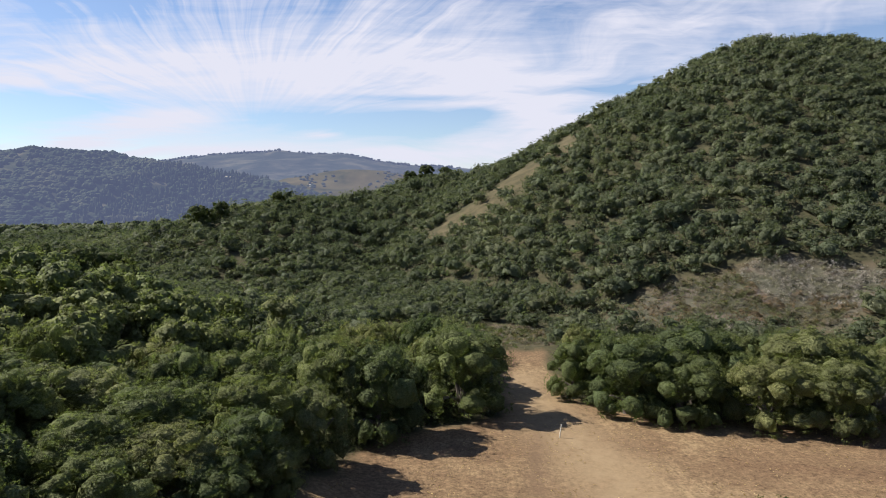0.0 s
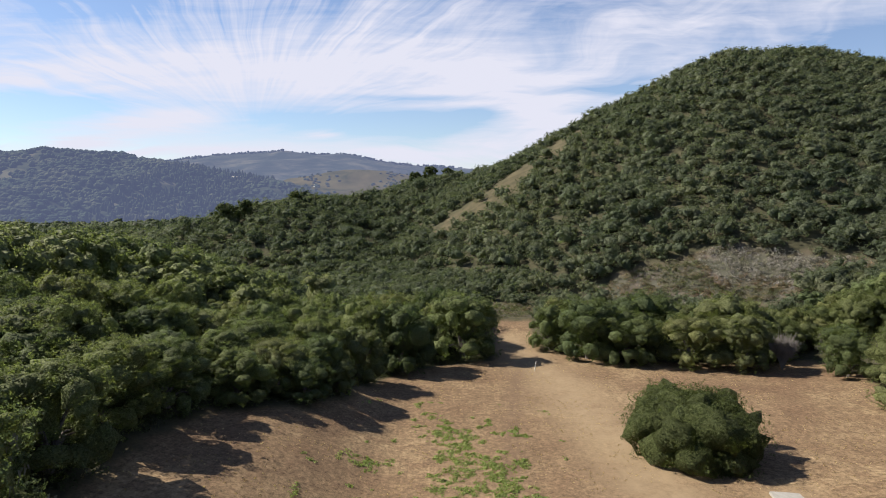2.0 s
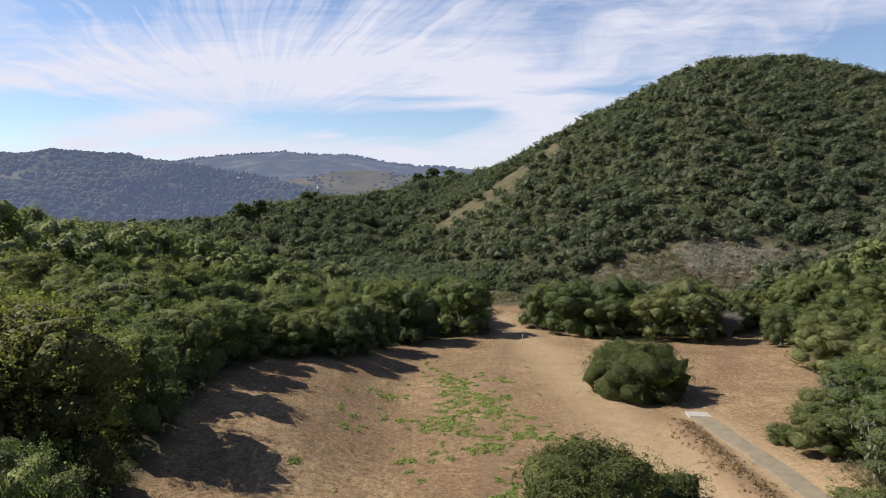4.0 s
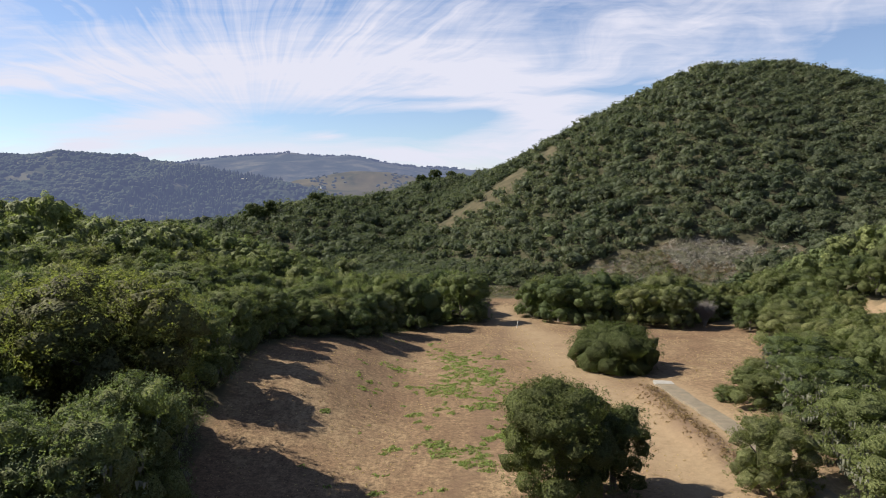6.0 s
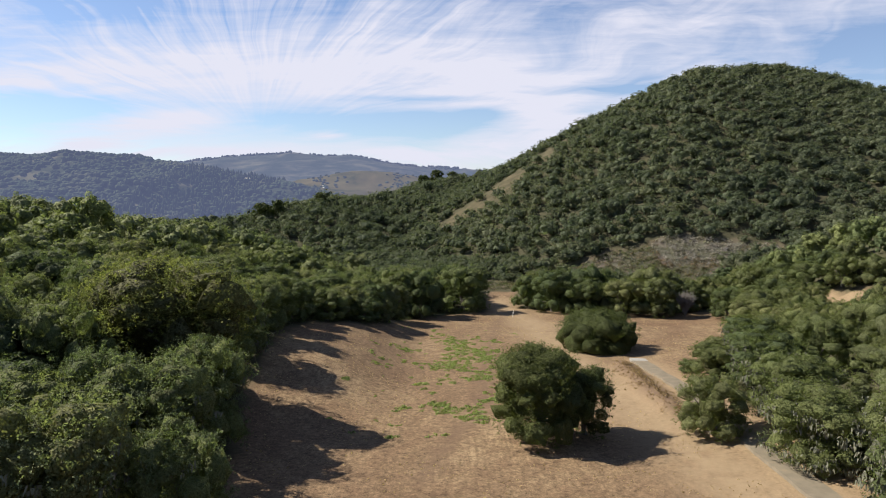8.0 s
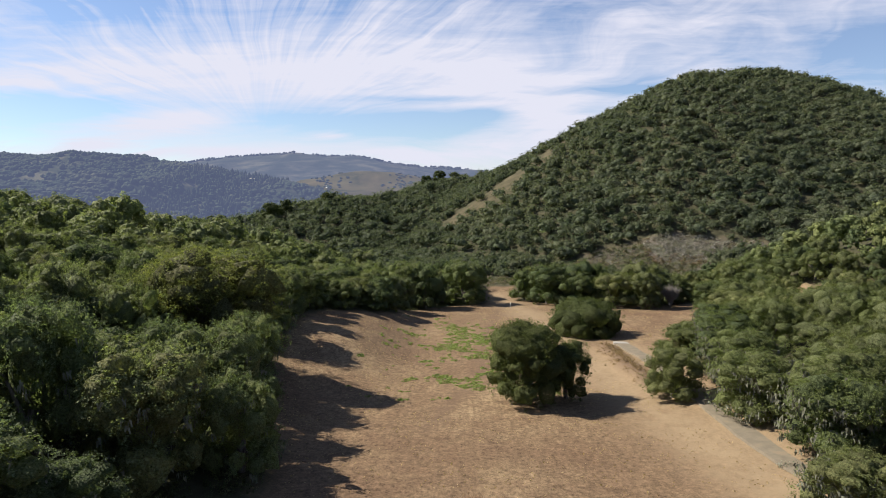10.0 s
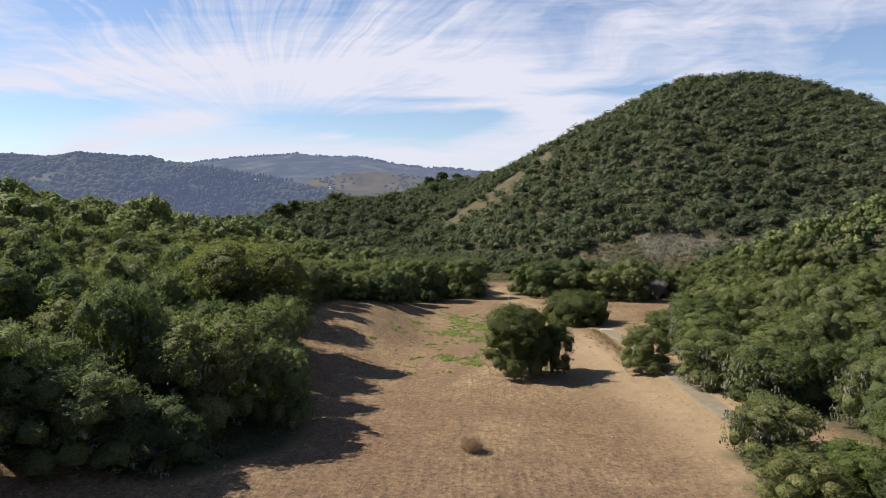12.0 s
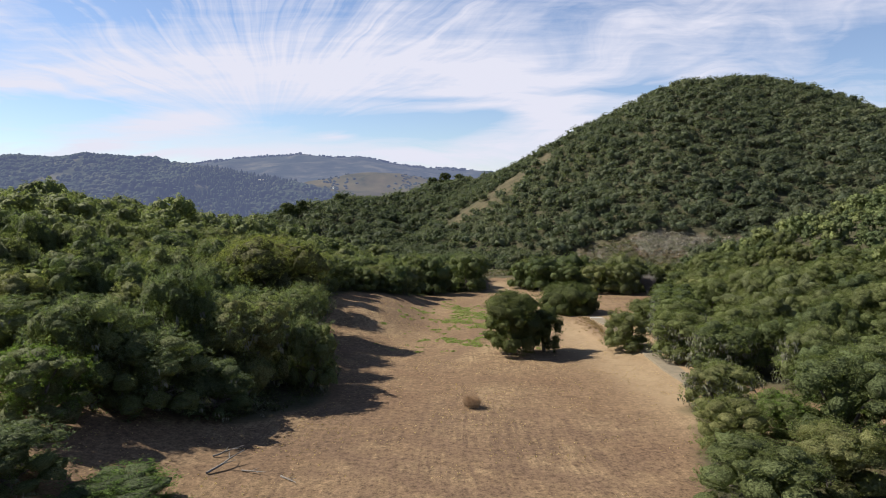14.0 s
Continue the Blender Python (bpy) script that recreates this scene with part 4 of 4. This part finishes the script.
def build_scrub():
    x, y = rng.uniform(-160, 165, 42000), rng.uniform(125, 215, 42000)
    ok = bare_slope(x, y) & (wave(x, y, 9) + 0.6 * rng.random(len(x)) > 0.5)
    x, y = x[ok][:5200], y[ok][:5200]
    r = rng.uniform(0.5, 1.9, len(x)) ** 1.2
    tone = wave(x, y, 16) + 0.25 * rng.random(len(x)) + 0.008 * (x - 95)
    for low, high, mat, label in ((-9, 0.66, LEAF_SCRUB, "low grey-green scrub on the bare slope"), (0.66, 0.80, LEAF_BRUSH, "rusty dry brush on the bare slope"), (0.80, 9, LEAF_PALE, "pale grey leafless brush on the bare slope")):
        k = (tone >= low) & (tone < high)
        scatter("scrub", x[k], y[k], r[k], r[k] * 0.8, 8, r[k] * 0.7, mat, label, "scrub")
    x, y = rng.uniform(-60, 100, 6000), rng.uniform(-80, 150, 6000)
    d = from_meadow(x, y)
    ok = (d > 0.3) & (d < 5) & (near_line(x, y, ROAD) > 3.2)
    x, y = x[ok][:700], y[ok][:700]
    r = rng.uniform(0.3, 0.9, len(x))
    scatter("undergrowth", x, y, r, r * 0.9, 14, r * 0.5, LEAF_SCRUB, "low brushy undergrowth along the wood's edge", "scrub")


def build_understory():
    """Dark brush under the skirts of the oaks along the meadow."""
    x, y = rng.uniform(-60, 60, 30000), rng.uniform(-82, 110, 30000)
    d = from_meadow(x, y)
    ok = (d > 0.8) & (d < 8) & (near_line(x, y, ROAD) > 4.5) & ~((y < -62) & (x > -34))
    x, y = x[ok][:1500], y[ok][:1500]
    r = rng.uniform(0.6, 1.5, len(x))
    scatter("understory_brush", x, y, r, r * rng.uniform(0.9, 1.7, len(x)), 34, r * 0.36, LEAF_UNDER, "dark leafy brush under the oaks at the meadow's edge", "shrubs")


def build_bank_weeds():
    t = rng.random(420)
    x, y = np.interp(t, [0, 0.4, 0.7, 1], [31.2, 30.6, 30.2, 30.6]) + rng.normal(size=420) * 1.1, np.interp(t, [0, 0.4, 0.7, 1], [26, 14, 6, -5])
    r = rng.uniform(0.15, 0.5, 420)
    scatter("bank_weeds", x, y, r, r * 0.9, 10, r * 0.5, LEAF_RUST, "rusty dry weeds on the bank beside the road", "weeds")


def build_sage():
    k = 26
    x, y = rng.uniform(-34, -25, k), rng.uniform(-54, -49.5, k)
    x[16:], y[16:] = rng.uniform(33, 38, k - 16), rng.uniform(-45, -38, k - 16)
    r = rng.uniform(0.5, 1.1, k)
    scatter("sage_brush", x, y, r, r * 1.1, 60, r * 0.4, LEAF_SAGE, "pale grey sage brush under the oaks", "shrubs")


build_sage()
build_weeds()
build_tufts()
build_bank_weeds()
build_scrub()
build_understory()


# ---- small things in the meadow ----
def twiggy(name, rng, r, h, stems, mat, label, category, spread_=1.0, sub=2, foot=0.0):
    thing = tagged(new(name), label, category)
    sets, fine = [], []
    for i in range(stems):
        a = rng.uniform(0, 2 * math.pi)
        d = np.array([math.cos(a) * spread_, math.sin(a) * spread_, 0]) * rng.uniform(0.2, 1.0)
        p = [d * r * foot + (0, 0, -0.1), d * r * (0.35 + foot * 0.9) + (0, 0, h * 0.4), d * r * 0.75 + (0, 0, h * rng.uniform(0.6, 0.85)), d * r + (0, 0, h * rng.uniform(0.7, 1.0))]
        sets.append(tube(p, [0.018 * h, 0.013 * h, 0.008 * h, 0.003 * h], 4))
        for j in range(sub):
            q = p[1] + (p[2] - p[1]) * rng.random()
            o = rng.normal(size=3) * r * 0.3 + (0, 0, 0.12 * h)
            fine.append(tube([q, q + o * 0.5, q + o + (0, 0, 0.05 * h)], [0.007 * h, 0.005 * h, 0.002 * h], 3))
    part("trunk", quads_and_tris("trunk", sets, mat), thing)
    part("crown", quads_and_tris("crown", fine, mat), thing)
    return thing


bush = twiggy("dead_bush", np.random.default_rng(31), 1.6, 1.5, 120, TWIGS, "round dead brown bush in the mown grass", "bush", sub=9, foot=0.5)
bush.matrix_basis = pose(1.0, -48, float(land(1, -48)))
bare = twiggy("bare_tree", np.random.default_rng(32), 3.0, 6.4, 46, DEADWOOD, "leafless grey tree at the edge of the wood", "tree", sub=26)
bare.matrix_basis = pose(66.5, 87, float(land(66.5, 87)))


def stick(name, x, y, length, turn, girth, rise, label):
    g = np.random.default_rng(int(abs(x * 10)))
    k = np.linspace(0, 1, 6)
    path = np.column_stack([k * length, np.cumsum(g.normal(size=6)) * 0.05 * length * 0.4, girth + rise * k])
    sets = [tube(path, girth * (1 - 0.7 * k), 7)]
    for j in (2, 3):
        o = np.array([0.18, g.choice([-0.2, 0.2]), 0.06]) * length
        sets.append(tube([path[j], path[j] + o * 0.6, path[j] + o], [girth * 0.45, girth * 0.3, girth * 0.1], 5))
    ob = new(name, quads_and_tris(name, sets, DEADWOOD))
    ob.matrix_basis = pose(x, y, float(land(x, y)), 0, 0, turn)
    return tagged(ob, label, "branch", "fallen branches")


stick("fallen_branch", -24.6, -73.0, 4.6, 62, 0.13, 0.5, "grey dead branch lying on dry grass")
stick("fallen_branch", -25.6, -69.0, 3.2, 40, 0.10, 0.3, "grey dead branch lying on dry grass")
stick("fallen_branch", -21.8, -71.6, 2.6, -12, 0.08, 0.1, "thin pale dead branch on dry grass")
stick("fallen_branch", -17.8, -72.2, 2.4, -38, 0.09, 0.1, "thin pale dead branch on dry grass")


def leaning_post(x, y):
    ob = new("post", quads_and_tris("post", [tube([(0, 0, -0.3), (0.1, 0, 0.8), (0.3, 0, 1.9)], [0.09, 0.085, 0.075], 8), tube([(0.3, 0, 1.9), (0.305, 0, 1.93)], [0.075, 0.005], 8)], PALE_WOOD))
    ob.matrix_basis = pose(x, y, float(land(x, y)), 0, 0, 20)
    tagged(ob, "pale weathered post leaning in the dry grass", "post")


leaning_post(17, 86)


# ---- trees and a house on the far ridges ----
def far_land(x, y, crest, rough):
    return ridge(x, y, crest, 60) + rough * (wave(x, y, 150) - 0.5) * 2 + rough * 1.0 * (wave(x, y, 60) - 0.5) + 4 * (wave(x, y, 19) - 0.5)


def far_trees(name, crest, rough, count, box, least, thin, size, mat, label):
    g = np.random.default_rng(51)
    (x0, x1), (y0, y1) = box
    x, y = g.uniform(x0, x1, count), g.uniform(y0, y1, count)
    z = far_land(x, y, crest, rough)
    ok = (z > least) & (wave(x, y, 120) + 0.5 * g.random(count) > thin)
    bv, bf = BALLS[1]
    vs, fs = [], []
    for a, b, c in zip(x[ok], y[ok], z[ok]):
        pointed = -650 < a < -430 and g.random() < 0.6 and b < 1600
        r, t = (g.uniform(2.5, 4), g.uniform(9, 13)) if pointed else (size * g.uniform(0.7, 1.35), size * g.uniform(0.6, 0.95))
        fs.append(bf + len(vs) * len(bv))
        vs.append(bv * g.uniform(0.75, 1.15, (len(bv), 1)) * (r, r, t) + (a, b, c + t * 0.4))
    tagged(new(name, mesh_of(name, np.concatenate(vs), np.concatenate(fs), mat)), label, "trees", kind="stuff")


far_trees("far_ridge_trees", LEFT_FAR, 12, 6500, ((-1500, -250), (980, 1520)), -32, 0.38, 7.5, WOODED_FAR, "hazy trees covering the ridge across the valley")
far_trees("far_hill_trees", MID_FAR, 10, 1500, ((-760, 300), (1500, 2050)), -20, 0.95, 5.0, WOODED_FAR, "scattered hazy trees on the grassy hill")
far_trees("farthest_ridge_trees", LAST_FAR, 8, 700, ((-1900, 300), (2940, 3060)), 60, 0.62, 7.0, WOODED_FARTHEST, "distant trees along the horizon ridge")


def far_house(x, y):
    z = float(far_land(np.array([x]), np.array([y]), LEFT_FAR, 12)[0])
    house = tagged(new("house"), "small white house among trees on the ridge", "house")
    house.matrix_basis = pose(x, y, z - 1, 0, 0, 12)
    bm = bmesh.new()
    bmesh.ops.create_cube(bm, size=1.0, matrix=Matrix.Translation((0, 0, 2.6)) @ Matrix.Diagonal((18, 9, 5.2, 1)))
    me = bpy.data.meshes.new("wall")
    bm.to_mesh(me)
    bm.free()
    me.materials.append(WHITE)
    part("wall", me, house)
    v = [(-9.6, -5.2, 5.0), (9.6, -5.2, 5.0), (9.6, 0, 7.6), (-9.6, 0, 7.6), (-9.6, 5.2, 5.0), (9.6, 5.2, 5.0)]
    part("roof", quads_and_tris("roof", [(np.array(v), np.array([(0, 1, 2, 3), (3, 2, 5, 4)])), (np.array(v), np.array([(0, 3, 4), (1, 5, 2)]))], ROOF), house, "pale grey roof")


far_house(-489, 1405)


def far_track():
    k = np.linspace(0, 1, 9)
    x, y = -392 + 20 * k + 3 * np.sin(5 * k), 1815 - 75 * k
    z = far_land(x, y, MID_FAR, 10) + 1.2
    v = np.concatenate([np.column_stack([x - 3.5, y, z]), np.column_stack([x + 3.5, y, z])])
    i = np.arange(8)
    tagged(new("track", mesh_of("track", v, np.stack([i, i + 9, i + 10, i + 1], 1), WHITE)), "pale dirt track on the grassy hill", "track", kind="structure")


far_track()
